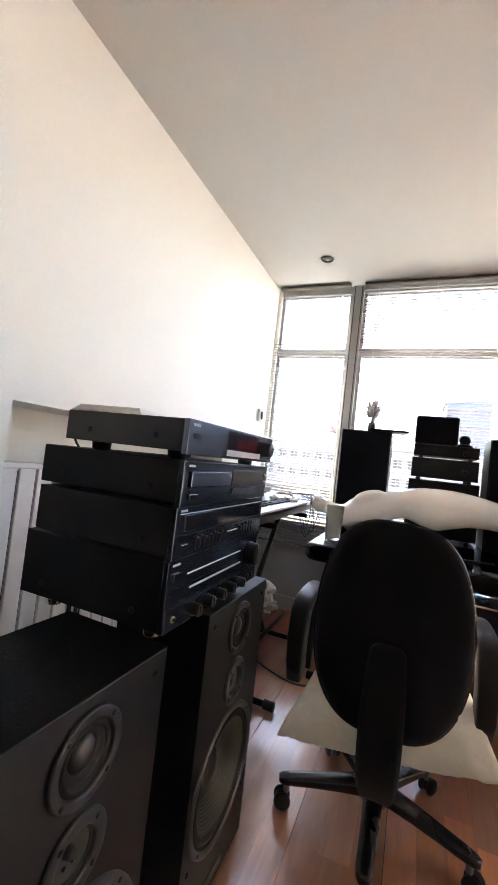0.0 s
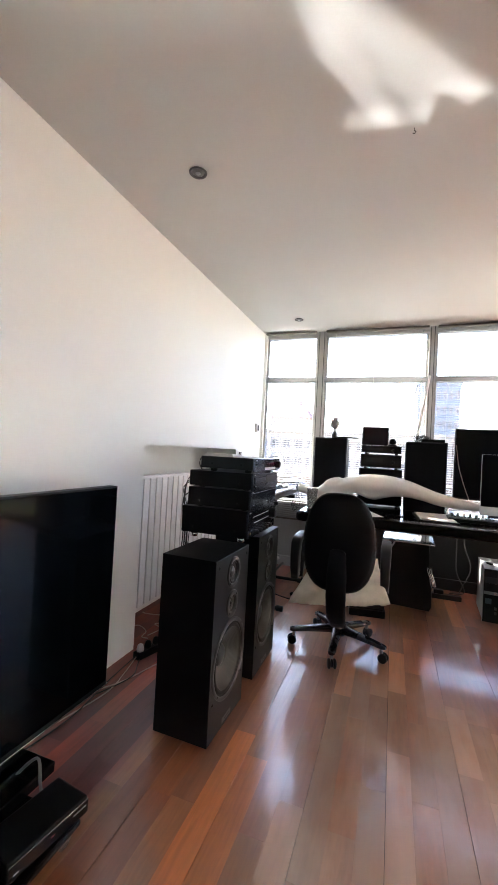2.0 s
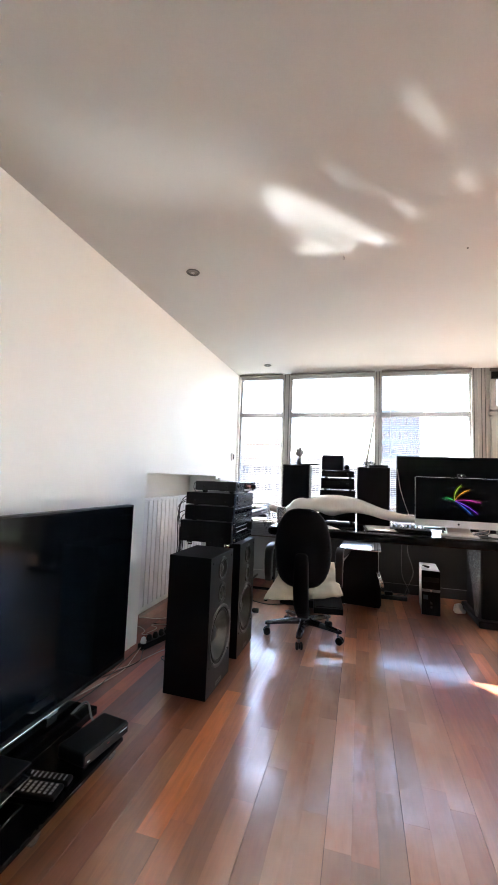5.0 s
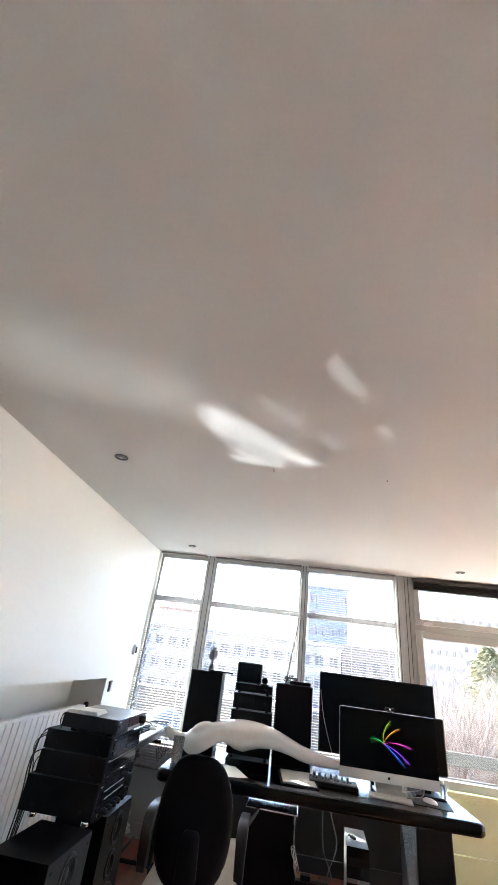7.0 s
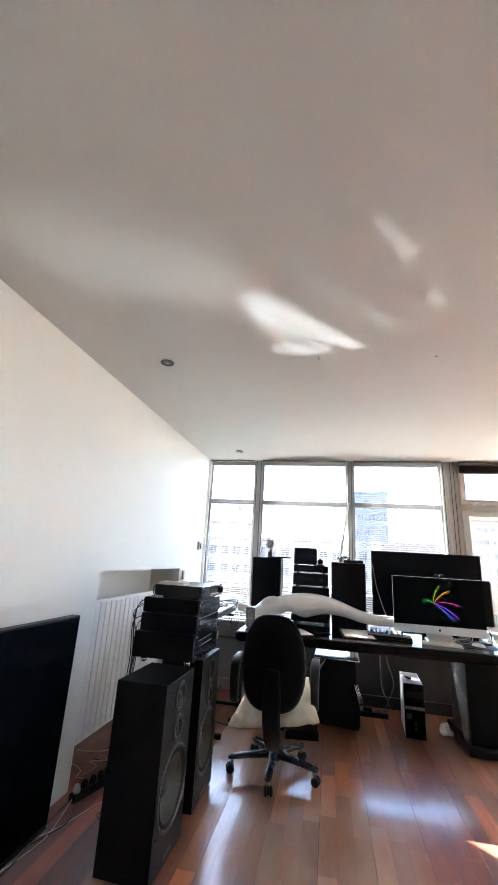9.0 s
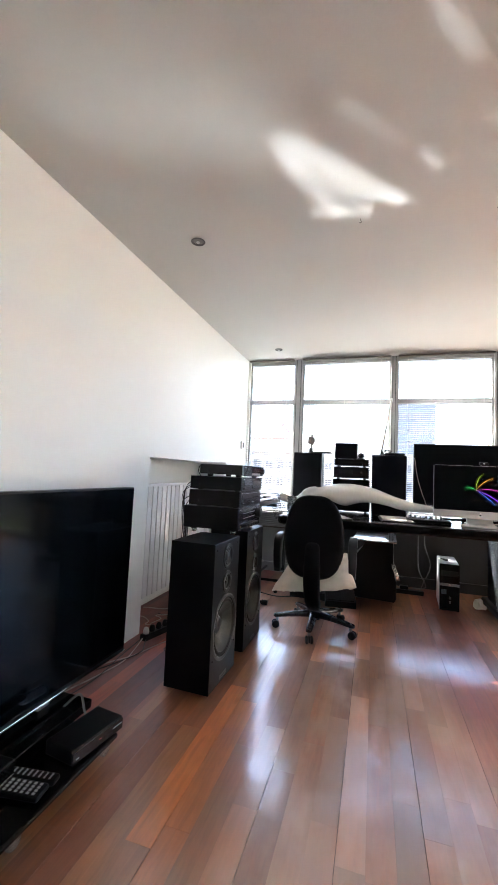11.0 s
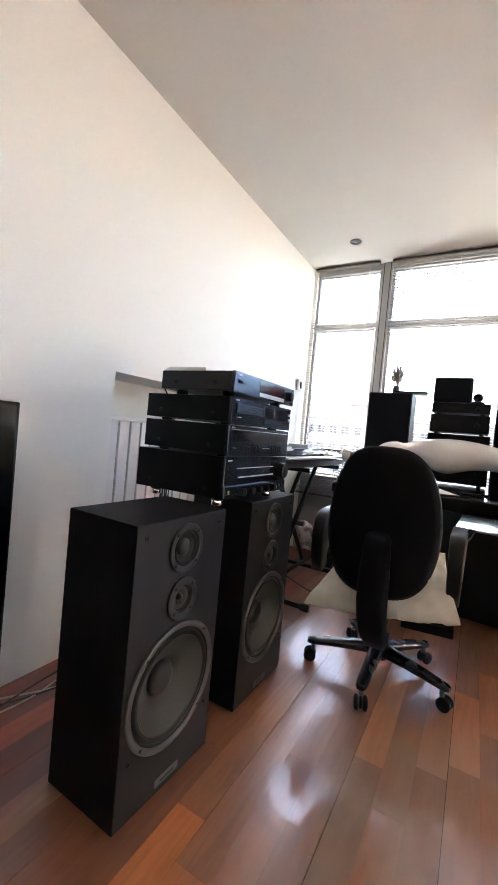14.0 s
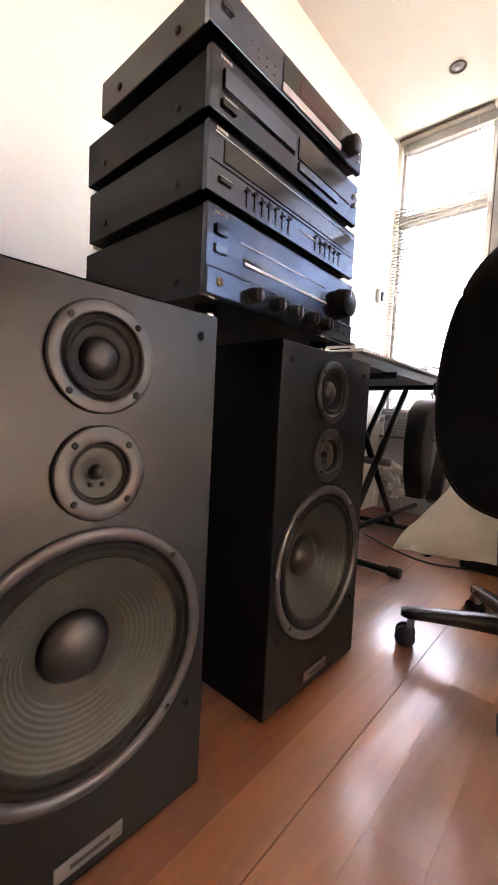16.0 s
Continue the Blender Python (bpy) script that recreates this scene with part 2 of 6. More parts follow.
BADGE = mat("brushed_badge", (0.15, 0.15, 0.148), 0.42, metal=0.3)
CASE = mat("black_powder_coat", (0.004, 0.004, 0.006), 0.55, var=0.15, bump=0.12, bscale=400, spec=0.18)
# Blue of the reflected sky is tinted into this metal.
FACE = mat("black_front_sky_tinted", (0.054, 0.066, 0.088), 0.20, rvar=0.04, metal=0.85, spec=0.5, var=0.1, scale=3, bump=0.03, bscale=300, stretch=(1, 0.1, 1))
CASEG = mat("satin_black_lid", (0.006, 0.006, 0.008), 0.33, var=0.15, bump=0.04, bscale=400, spec=0.4)
# Lighter front metal with the window's reflection tinted in.
FACET = mat("bright_front_sky_tinted", (0.105, 0.125, 0.165), 0.24, rvar=0.04, metal=0.85, var=0.1, scale=3, bump=0.03, bscale=300, stretch=(1, 0.1, 1))
WRING = mat("graphite_cast_ring", (0.085, 0.085, 0.088), 0.38, metal=0.6, var=0.12, bump=0.03)
PANEL = mat("black_display_glass", (0.008, 0.008, 0.010), 0.08, var=0.1, bump=0)
REDGL = mat("dark_red_display", (0.075, 0.007, 0.011), 0.08, var=0.2, bump=0)
BAR = mat("pale_print", (0.42, 0.42, 0.41), 0.5, var=0.05, bump=0)
SYNTH = mat("dark_grey_keyboard_shell", (0.05, 0.05, 0.055), 0.42, var=0.08)
SILVER = mat("silver_plastic", (0.45, 0.46, 0.48), 0.35, metal=0.3, var=0.05)
GOLD = mat("gold_jack", (0.30, 0.22, 0.08), 0.35, metal=1)
PLASTIC = mat("black_plastic", (0.0045, 0.0045, 0.0055), 0.38, var=0.2, bump=0.1, bscale=300, spec=0.14)
GLOSS = mat("black_gloss_lacquer", (0.004, 0.004, 0.0045), 0.13, var=0.2, bump=0.01, coat=0.0, rvar=0.05, spec=0.12)
TVGLASS = mat("polished_screen_glass", (0.002, 0.003, 0.005), 0.075, var=0.1, bump=0, rvar=0.01, spec=0.11)
SCREEN = mat("dark_screen_glass", (0.003, 0.004, 0.006), 0.31, var=0.1, bump=0, rvar=0.01, spec=0.05)
CLOTH = mat("black_chair_fabric", (0.0055, 0.0055, 0.009), 0.9, var=0.25, scale=30, bump=0.5, bscale=900, spec=0.12)
ARMREST = mat("worn_black_armrest", (0.005, 0.005, 0.007), 0.36, var=0.2, bump=0.05, spec=0.35, rvar=0.04)
CHAIRBASE = mat("satin_black_chair_base", (0.006, 0.006, 0.008), 0.27, var=0.2, bump=0.06, bscale=300, spec=0.6, rvar=0.03)
PILLOW = mat("cream_cotton", (0.66, 0.63, 0.54), 0.85, var=0.06, scale=14, bump=0.35, bscale=90)
MANNEQ = mat("white_mannequin_gloss", (0.72, 0.71, 0.69), 0.22, rvar=0.04, var=0.03, bump=0.01)
WHITEP = mat("white_plastic", (0.72, 0.72, 0.71), 0.35, var=0.04)
PAPER = mat("white_paper", (0.80, 0.80, 0.78), 0.7, var=0.03)
ALU = mat("brushed_aluminium", (0.62, 0.63, 0.64), 0.37, metal=0.85, var=0.04, bump=0.02)
CABLEB = mat("black_cable", (0.015, 0.015, 0.015), 0.5)
CABLEG = mat("grey_cable", (0.09, 0.09, 0.088), 0.5)
CABLEW = mat("grey_white_cable", (0.48, 0.38, 0.34), 0.5)
TUMBLER = clear("frosted_clear_plastic", (0.86, 0.89, 0.90), 0.25, 1.15)
TUMBLER.node_tree.nodes["Principled BSDF"].inputs["Transmission Weight"].default_value = 0.85
ACRYL = clear("clear_acrylic", (0.92, 0.97, 0.98), 0.05, 1.4)
LEDR = mat("red_standby_lamp", (0.35, 0.02, 0.02), 0.3, bump=0)
PETAL = mat("dry_pale_petal", (0.25, 0.245, 0.24), 0.8, var=0.2)
pn = PETAL.node_tree
thin, both = pn.nodes.new("ShaderNodeBsdfTranslucent"), pn.nodes.new("ShaderNodeMixShader")
thin.inputs[0].default_value, both.inputs[0].default_value = (0.56, 0.54, 0.52, 1), 0.5
pn.links.new(pn.nodes["Principled BSDF"].outputs[0], both.inputs[1])
pn.links.new(thin.outputs[0], both.inputs[2])
pn.links.new(both.outputs[0], pn.nodes["Material Output"].inputs[0])
BRASS = mat("dried_brown_plant", (0.33, 0.31, 0.29), 0.7, var=0.3)


CLOTH.node_tree.nodes["Principled BSDF"].inputs["Sheen Weight"].default_value = 0.05
CLOTH.node_tree.nodes["Principled BSDF"].inputs["Sheen Roughness"].default_value = 0.35


# ---------- mesh helpers ----------
def bmnew():
    return bmesh.new()


def box(bm, x0, x1, y0, y1, z0, z1, bevel=0.0, seg=2):
    vs = [bm.verts.new((x, y, z)) for x in (x0, x1) for y in (y0, y1) for z in (z0, z1)]
    quads = ((0, 1, 3, 2), (4, 6, 7, 5), (0, 4, 5, 1), (2, 3, 7, 6), (0, 2, 6, 4), (1, 5, 7, 3))
    fs = [bm.faces.new([vs[i] for i in q]) for q in quads]
    if bevel:
        es = list({e for f in fs for e in f.edges})
        bmesh.ops.bevel(bm, geom=es, offset=bevel, segments=seg, profile=0.5, affect="EDGES")
    return bm


def lathe(bm, prof, m=Matrix(), seg=40, close=False):
    """Turns (radius, height) about z, then lays it by m. A radius of 0 makes a pole."""
    rings = []
    for r, h in prof:
        if r < 1e-6:
            rings.append([bm.verts.new(m @ Vector((0, 0, h)))])
        else:
            rings.append([bm.verts.new(m @ Vector((r * math.cos(2 * math.pi * i / seg), r * math.sin(2 * math.pi * i / seg), h))) for i in range(seg)])
    for a, b in zip(rings, rings[1:]):
        for i in range(seg):
            j = (i + 1) % seg
            if len(a) == 1 and len(b) > 1:
                f = bm.faces.new((a[0], b[i], b[j]))
            elif len(b) == 1 and len(a) > 1:
                f = bm.faces.new((a[i], a[j], b[0]))
            elif len(a) > 1:
                f = bm.faces.new((a[i], a[j], b[j], b[i]))
            else:
                continue
            f.smooth = True
    return bm


def rod(bm, p, q, r, r2=None, seg=12):
    p, q = Vector(p), Vector(q)
    m = Matrix.Translation(p) @ (q - p).to_track_quat("Z", "Y").to_matrix().to_4x4()
    d, r2 = (q - p).length, r if r2 is None else r2
    return lathe(bm, [(0, 0), (r * 0.9, 0), (r, min(0.003, d / 8)), (r2, d - min(0.003, d / 8)), (r2 * 0.9, d), (0, d)], m, seg)


def tube(bm, pts, r, seg=6, sub=6):
    """A round cable through the points, smoothly bent."""
    P = [Vector(p) for p in pts]
    line = []
    for i in range(len(P) - 1):
        a, b, c, d = P[max(i - 1, 0)], P[i], P[i + 1], P[min(i + 2, len(P) - 1)]
        for k in range(sub):
            t = k / sub
            line.append(0.5 * ((2 * b) + (c - a) * t + (2 * a - 5 * b + 4 * c - d) * t * t + (3 * b - a - 3 * c + d) * t ** 3))
    line.append(P[-1])
    rings = []
    for i, p in enumerate(line):
        way = (line[min(i + 1, len(line) - 1)] - line[max(i - 1, 0)]).normalized()
        side = way.cross(Vector((0, 0, 1)) if abs(way.z) < 0.9 else Vector((1, 0, 0))).normalized()
        up = side.cross(way)
        rings.append([bm.verts.new(p + r * (math.cos(2 * math.pi * k / seg) * side + math.sin(2 * math.pi * k / seg) * up)) for k in range(seg)])
    for a, b in zip(rings, rings[1:]):
        for k in range(seg):
            bm.faces.new((a[k], a[(k + 1) % seg], b[(k + 1) % seg], b[k])).smooth = True
    bm.faces.new(rings[0][::-1]), bm.faces.new(rings[-1])
    return bm


def loft(bm, sections, seg=24, cap=True):
    """Joins closed rings, each a list of points, into a skin."""
    rings = [[bm.verts.new(p) for p in s] for s in sections]
    n = len(rings[0])
    for a, b in zip(rings, rings[1:]):
        for k in range(n):
            bm.faces.new((a[k], a[(k + 1) % n], b[(k + 1) % n], b[k])).smooth = True
    if cap:
        bm.faces.new(rings[0][::-1]), bm.faces.new(rings[-1])
    return bm


def prism(bm, outline, y0, y1, plane="xz", bevel=0.0):
    """A flat outline given thickness along the third axis."""
    put = {"xz": lambda a, b, c: (a, c, b), "xy": lambda a, b, c: (a, b, c), "yz": lambda a, b, c: (c, a, b)}[plane]
    lo, hi = [bm.verts.new(put(a, b, y0)) for a, b in outline], [bm.verts.new(put(a, b, y1)) for a, b in outline]
    fs = [bm.faces.new(lo), bm.faces.new(hi[::-1])]
    for i in range(len(outline)):
        j = (i + 1) % len(outline)
        bm.faces.new((lo[i], hi[i], hi[j], lo[j]))
    if bevel:
        es = list({e for f in fs for e in f.edges})
        bmesh.ops.bevel(bm, geom=es, offset=bevel, segments=2, profile=0.5, affect="EDGES")
    return bm


def part(name, bm, material, parent=None, label="", smooth=False):
    bmesh.ops.recalc_face_normals(bm, faces=bm.faces[:])
    me = bpy.data.meshes.new(name)
    bm.to_mesh(me)
    bm.free()
    if smooth:
        for p in me.polygons:
            p.use_smooth = True
    me.materials.append(material)
    ob = new(name, me)
    if parent:
        ob.parent = parent
    if label:
        ob["label"] = label
    return ob


def again(name, ob, parent, loc=(0, 0, 0), rot=(0, 0, 0), scale=(1, 1, 1)):
    """Another object on the same mesh."""
    o = new(name, ob.data)
    o.parent = parent
    o.location, o.rotation_euler, o.scale = loc, rot, scale
    return o


def thing(name, label, category, loc=(0, 0, 0), rz=0.0, group="", kind=""):
    e = tagged(new(name), label, category, group, kind)
    e.empty_display_size = 0.1
    e.matrix_world = pose(*loc, 0, 0, rz)
    return e


def bpart(name, material, parent, x0, x1, y0, y1, z0, z1, bevel=0.0, label="", seg=2):
    return part(name, box(bmnew(), x0, x1, y0, y1, z0, z1, bevel, seg), material, parent, label)


# ---------- the room ----------
XL, XR, YB, YW, H = -1.13, 5.20, -1.95, 3.50, 2.477       # left wall, right wall, back wall, window wall, ceiling
RY0, RY1, RZ, RX = 1.345, 2.80, 1.197, -1.43              # the radiator recess


def structure(name, bm, material, label, category):
    return tagged(part(name, bm, material), label, category, kind="structure")


def room():
    bm = bmnew()
    box(bm, XL - 0.45, XL, YB - 0.2, RY0, 0, H)
    box(bm, XL - 0.45, XL, RY0, RY1, RZ, H)
    box(bm, XL - 0.45, RX, RY0, RY1, 0, RZ)
    box(bm, XL - 0.45, XL, RY1, YW + 0.03, 0, H)
    structure("wall_west", bm, WALL, "smooth white painted wall with a low radiator recess", "wall")
    structure("wall_east", box(bmnew(), XR, XR + 0.2, YB - 0.2, YW + 0.2, 0, H), WALL, "plain white painted wall", "wall")
    # Unseen back wall, set close so that its bounce brightens the room.
    structure("wall_south", box(bmnew(), XL, XR, YB - 0.2, YB, 0, H), WALL, "plain white painted wall", "wall")
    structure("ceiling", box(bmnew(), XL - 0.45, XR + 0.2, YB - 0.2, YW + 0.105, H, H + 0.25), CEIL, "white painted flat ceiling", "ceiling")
    bm = bmnew()
    box(bm, RX, RX + 0.012, RY0 + 0.002, RY1 - 0.002, 0.001, 0.07, 0.003)
    structure("baseboard", bm, WALL, "low white skirting board in the recess", "baseboard")


room()


# ---------- the glazed wall ----------
POSTS = ((-0.545, -0.463), (0.525, 0.585), (1.53, 1.675))


def window_bay(name, x0, x1, label):
    """One bay: sill panel below, a large pane, a transom and a top light."""
    e = thing(name, label, "window", (0, 0, 0), kind="structure")
    f0, f1 = YW, YW + 0.07
    bpart("window_sill", POSTM, e, x0, x1, f0 - 0.05, f1, 0.66, 0.70, 0.004)
    bpart("transom", POSTM, e, x0, x1, f0, f1, 1.945, 2.000, 0.004)
    bpart("top_rail", POSTM, e, x0, x1, f0, f1, 2.42, H - 0.002, 0.003)
    for z0, z1 in ((0.70, 1.945), (2.0, 2.42)):
        for a, b in ((x0, x0 + 0.022), (x1 - 0.022, x1)):
            bpart("casement_stile", POSTM, e, a, b, f0 + 0.012, f1 - 0.012, z0, z1, 0.003)
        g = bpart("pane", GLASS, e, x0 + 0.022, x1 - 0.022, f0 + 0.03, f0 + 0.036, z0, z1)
        g.visible_shadow = False
    # Bays behind the desk get the panel colour with its shade painted in.
    bpart("lower_panel", POSTM if x0 < -1 else SHADE_PANEL, e, x0, x1, f0 + 0.01, f1 - 0.01, 0.10, 0.66)
    bpart("plinth", POSTM if x0 < -1 else SHADE_PANEL, e, x0, x1, f0 - 0.015, f1, 0.0, 0.10, 0.003)
    return e


def glazed_wall():
    window_bay("window_1", -1.10, -0.545, "narrow window bay in cream painted frames")
    window_bay("window_2", -0.463, 0.525, "wide window bay in cream painted frames")
    window_bay("window_3", 0.585, 1.53, "wide window bay in cream painted frames beside a post")
    bm = bmnew()
    for a, b in POSTS:
        box(bm, a, b, YW - 0.012, YW + 0.10, 0, H - 0.001, 0.003)
    box(bm, 1.585, 1.605, YW - 0.02, YW - 0.012, 0, H - 0.001)
    # Dark strips added to draw the shaded grooves of the posts.
    seal = bmnew()
    for x in (-0.533, -0.481, 0.536, 0.569, 1.548, 1.622, 1.656):
        box(seal, x, x + 0.006, YW - 0.0145, YW - 0.0122, 0, H - 0.004)
    structure("trim", seal, RADGAP, "thin dark strips drawing the grooves along the window posts", "window seal")
    structure("trim", box(bmnew(), -1.13, -1.10, YW - 0.012, YW + 0.10, 0, H - 0.001), WALL, "white plastered reveal beside the window", "window reveal")
    structure("trim", bm, POSTM, "cream painted upright posts between the windows", "window post")
    balcony_unit("window_4", 1.675, 2.66)
    balcony_door("door_1", 2.72, 3.72)
    # Unseen window, added to let more light in from the right.
    balcony_unit("window_5_added", 3.78, 4.60)
    bm = bmnew()
    for a in (2.66, 3.72):
        box(bm, a, a + 0.06, YW - 0.012, YW + 0.10, 0, H - 0.001, 0.003)
    structure("trim", bm, FRAME, "cream painted upright posts beside the balcony door", "window post")
    bm = bmnew()
    box(bm, 4.60, XR, YW, YW + 0.2, 0, H - 0.001)
    structure("wall_north", bm, WALL, "short white wall beside the balcony window", "wall")


def balcony_unit(name, x0, x1):
    """A top-hung light over a large light over a solid panel."""
    e = thing(name, "large balcony window with a top light over a pale green panel", "window", kind="structure")
    f0, f1 = YW, YW + 0.07
    bpart("head", FRAME, e, x0, x1, f0, f1, 2.40, H - 0.002, 0.003)
    bpart("mid_rail", FRAME, e, x0, x1, f0, f1, 1.945, 2.005, 0.004)
    for a, b in ((x0, x0 + 0.035), (x1 - 0.035, x1)):
        bpart("jamb", FRAME, e, a, b, f0, f1, 0.0, 2.40, 0.003)
    s = part("sash", window_ring(x0 + 0.037, x1 - 0.037, 2.008, 2.398, 0.055, f0 - 0.02, f0 + 0.04), FRAME, e)
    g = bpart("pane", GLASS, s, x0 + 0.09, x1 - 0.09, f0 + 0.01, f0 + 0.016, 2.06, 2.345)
    g.visible_shadow = False
    part("latch", box(box(bmnew(), x0 + 0.12, x0 + 0.20, f0 - 0.035, f0 - 0.021, 2.018, 2.036, 0.003), x0 + 0.14, x0 + 0.165, f0 - 0.05, f0 - 0.036, 2.0, 2.036, 0.003), ALU, s)
    s = part("sash", window_ring(x0 + 0.037, x1 - 0.037, 0.70, 1.942, 0.062, f0 - 0.02, f0 + 0.04), FRAME, e)
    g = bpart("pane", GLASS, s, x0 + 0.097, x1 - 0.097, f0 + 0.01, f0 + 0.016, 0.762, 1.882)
    g.visible_shadow = False
    bpart("window_sill", GREENP, e, x0, x1, f0 - 0.06, f0, 0.655, 0.698, 0.006)
    bpart("lower_panel", GREENP, e, x0 + 0.036, x1 - 0.036, f0 + 0.004, f0 + 0.05, 0.285, 0.654, 0.003)
    bpart("lower_panel", GREENP, e, x0 + 0.036, x1 - 0.036, f0 + 0.0, f0 + 0.05, 0.0, 0.278, 0.003)


def balcony_door(name, x0, x1):
    """A glazed door down to a low threshold, with a light over it."""
    e = thing(name, "closed glazed balcony door in a cream painted frame", "door", kind="structure")
    f0, f1 = YW, YW + 0.07
    bpart("head", FRAME, e, x0, x1, f0, f1, 2.40, H - 0.002, 0.003)
    bpart("mid_rail", FRAME, e, x0, x1, f0, f1, 2.06, 2.11, 0.004)
    bpart("threshold", FRAME, e, x0, x1, f0, f1, 0.0, 0.03, 0.004)
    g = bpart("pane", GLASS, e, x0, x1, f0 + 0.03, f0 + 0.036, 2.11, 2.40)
    g.visible_shadow = False
    s = part("leaf", window_ring(x0 + 0.003, x1 - 0.003, 0.033, 2.057, 0.075, f0 + 0.005, f0 + 0.06), FRAME, e)
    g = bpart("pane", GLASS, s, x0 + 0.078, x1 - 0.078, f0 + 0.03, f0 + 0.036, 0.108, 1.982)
    g.visible_shadow = False
    bpart("handle", ALU, s, x0 + 0.03, x0 + 0.05, f0 - 0.04, f0 + 0.0045, 1.0, 1.12, 0.004)


def window_ring(x0, x1, z0, z1, w, y0, y1):
    bm = bmnew()
    box(bm, x0, x0 + w, y0, y1, z0, z1, 0.004)
    box(bm, x1 - w, x1, y0, y1, z0, z1, 0.004)
    box(bm, x0 + w, x1 - w, y0 + 0.001, y1 - 0.001, z0, z0 + w, 0.004)
    box(bm, x0 + w, x1 - w, y0 + 0.001, y1 - 0.001, z1 - w, z1, 0.004)
    return bm


glazed_wall()


def venetian_blind(x0, x1, zbot, label, open_from=9.0):
    """Head rail, slats on cords, bottom rail and a tilt wand; the slats stand nearly level."""
    w, cx, y = x1 - x0, (x0 + x1) / 2, YW - 0.065
    e = thing("venetian_blind", label, "blind", (cx, y, zbot), group="venetian blinds")
    top = H - 0.012 - zbot
    bpart("head_rail", RAIL, e, -w / 2, w / 2, -0.02, 0.025, top - 0.017, top, 0.003, "dark beige metal head rail")
    bpart("bottom_rail", RAIL, e, -w / 2, w / 2, -0.014, 0.014, 0.0, 0.016, 0.003)
    bm = bmnew()
    n, half = 5, 0.0125
    prof = [(half * (2 * k / (n - 1) - 1), 0.0022 * (1 - (2 * k / (n - 1) - 1) ** 2)) for k in range(n)]
    up = [[bm.verts.new((sx, u, v + 0.0003)) for u, v in prof] for sx in (-w / 2, w / 2)]
    dn = [[bm.verts.new((sx, u, v - 0.0003)) for u, v in prof] for sx in (-w / 2, w / 2)]
    for k in range(n - 1):
        bm.faces.new((up[0][k], up[1][k], up[1][k + 1], up[0][k + 1])).smooth = True
        bm.faces.new((dn[0][k], dn[0][k + 1], dn[1][k + 1], dn[1][k])).smooth = True
    for k in (0, n - 1):
        bm.faces.new((up[0][k], up[1][k], dn[1][k], dn[0][k]))
    pitch, z = 0.0215, 0.03
    first = part("slat", bm, SLAT, e)
    first.location, first.rotation_euler = (0, 0, z), (radians(10), 0, 0)
    rnd = random.Random(int(x0 * 100))
    while z < top - 0.07:
        z += pitch
        if z + zbot > open_from:
            continue
        again("slat", first, e, (0, 0, z + rnd.uniform(-0.0006, 0.0006)), (radians(8 + rnd.uniform(-2.5, 2.5)), 0, 0))
    for sx in ((-w / 2 + 0.08, w / 2 - 0.08) if w < 0.8 else (-w / 2 + 0.1, 0.0, w / 2 - 0.1)):
        bm = bmnew()
        for dy in (-0.0135, 0.0135):
            rod(bm, (sx, dy, 0.01), (sx, dy, top - 0.04), 0.0008, seg=4)
        part("ladder_cord", bm, CORD, e)
    wand = bmnew()
    rod(wand, (w / 2 - 0.05, -0.03, top - 0.05), (w / 2 - 0.05, -0.045, top - 0.75), 0.004, seg=6)
    part("tilt_wand", wand, ACRYL, e, "clear tilt wand")
    return e


venetian_blind(-1.098, -0.552, 0.50, "white venetian blind lowered over the narrow window", 2.03)
venetian_blind(-0.452, 0.518, 0.62, "white venetian blind lowered behind the desk")
venetian_blind(0.594, 1.520, 0.62, "white venetian blind lowered behind the big screen")


def roller_blind():
    e = thing("roller_blind", "dark rolled-up blind under the window head", "blind", (1.70, YW - 0.045, 2.345))
    bpart("cassette", RAIL, e, 0.0, 1.30, -0.012, 0.02, 0.085, 0.115, 0.004)
    bm = bmnew()
    for k in range(9):
        box(bm, 0.01, 1.28, -0.013 + 0.001 * (k % 2), 0.013, 0.0085 * k, 0.0085 * k + 0.007, 0.001, 1)
    part("slat_pack", bm, PLASTIC, e, "packed dark slats")


roller_blind()


def radiator():
    e = thing("radiator", "white upright panel radiator standing in the wall recess", "radiator", (XL - 0.06, RY0 + 0.03, 0.185))
    length, hgt, n = 1.26, 0.80, 18
    # Near-black core: the shade between the fins, put in as colour.
    bpart("core", RADGAP, e, -0.045, -0.012, 0.0, length, 0.0, hgt - 0.01)
    w = length / n
    bm = box(bmnew(), -0.014, 0.0, 0.0048, w - 0.0048, 0.004, hgt, 0.004)
    fin = part("fin", bm, RADI, e)
    for k in range(1, n):
        again("fin", fin, e, (0, k * w, 0))
    bpart("top_rail", RADI, e, -0.05, 0.0015, 0.0, length, hgt + 0.0005, hgt + 0.018, 0.003)
    valve = part("valve", rod(bmnew(), (-0.022, length + 0.001, hgt - 0.03), (-0.022, length + 0.055, hgt - 0.03), 0.009), RADI, e)
    part("valve_knob", lathe(bmnew(), [(0, 0), (0.018, 0), (0.021, 0.006), (0.021, 0.040), (0.015, 0.052), (0, 0.054)], Matrix.Translation((-0.022, length + 0.062, hgt - 0.02)), 20), PLASTIC, valve, "black valve knob")
    part("supply_pipe", rod(bmnew(), (-0.022, length + 0.062, -0.184), (-0.022, length + 0.062, hgt - 0.021), 0.008), RADI, e)
    for y in (0.25, 1.0):
        bpart("bracket", RADI, e, RX - XL + 0.061, -0.0455, y, y + 0.03, 0.55, 0.60)


radiator()


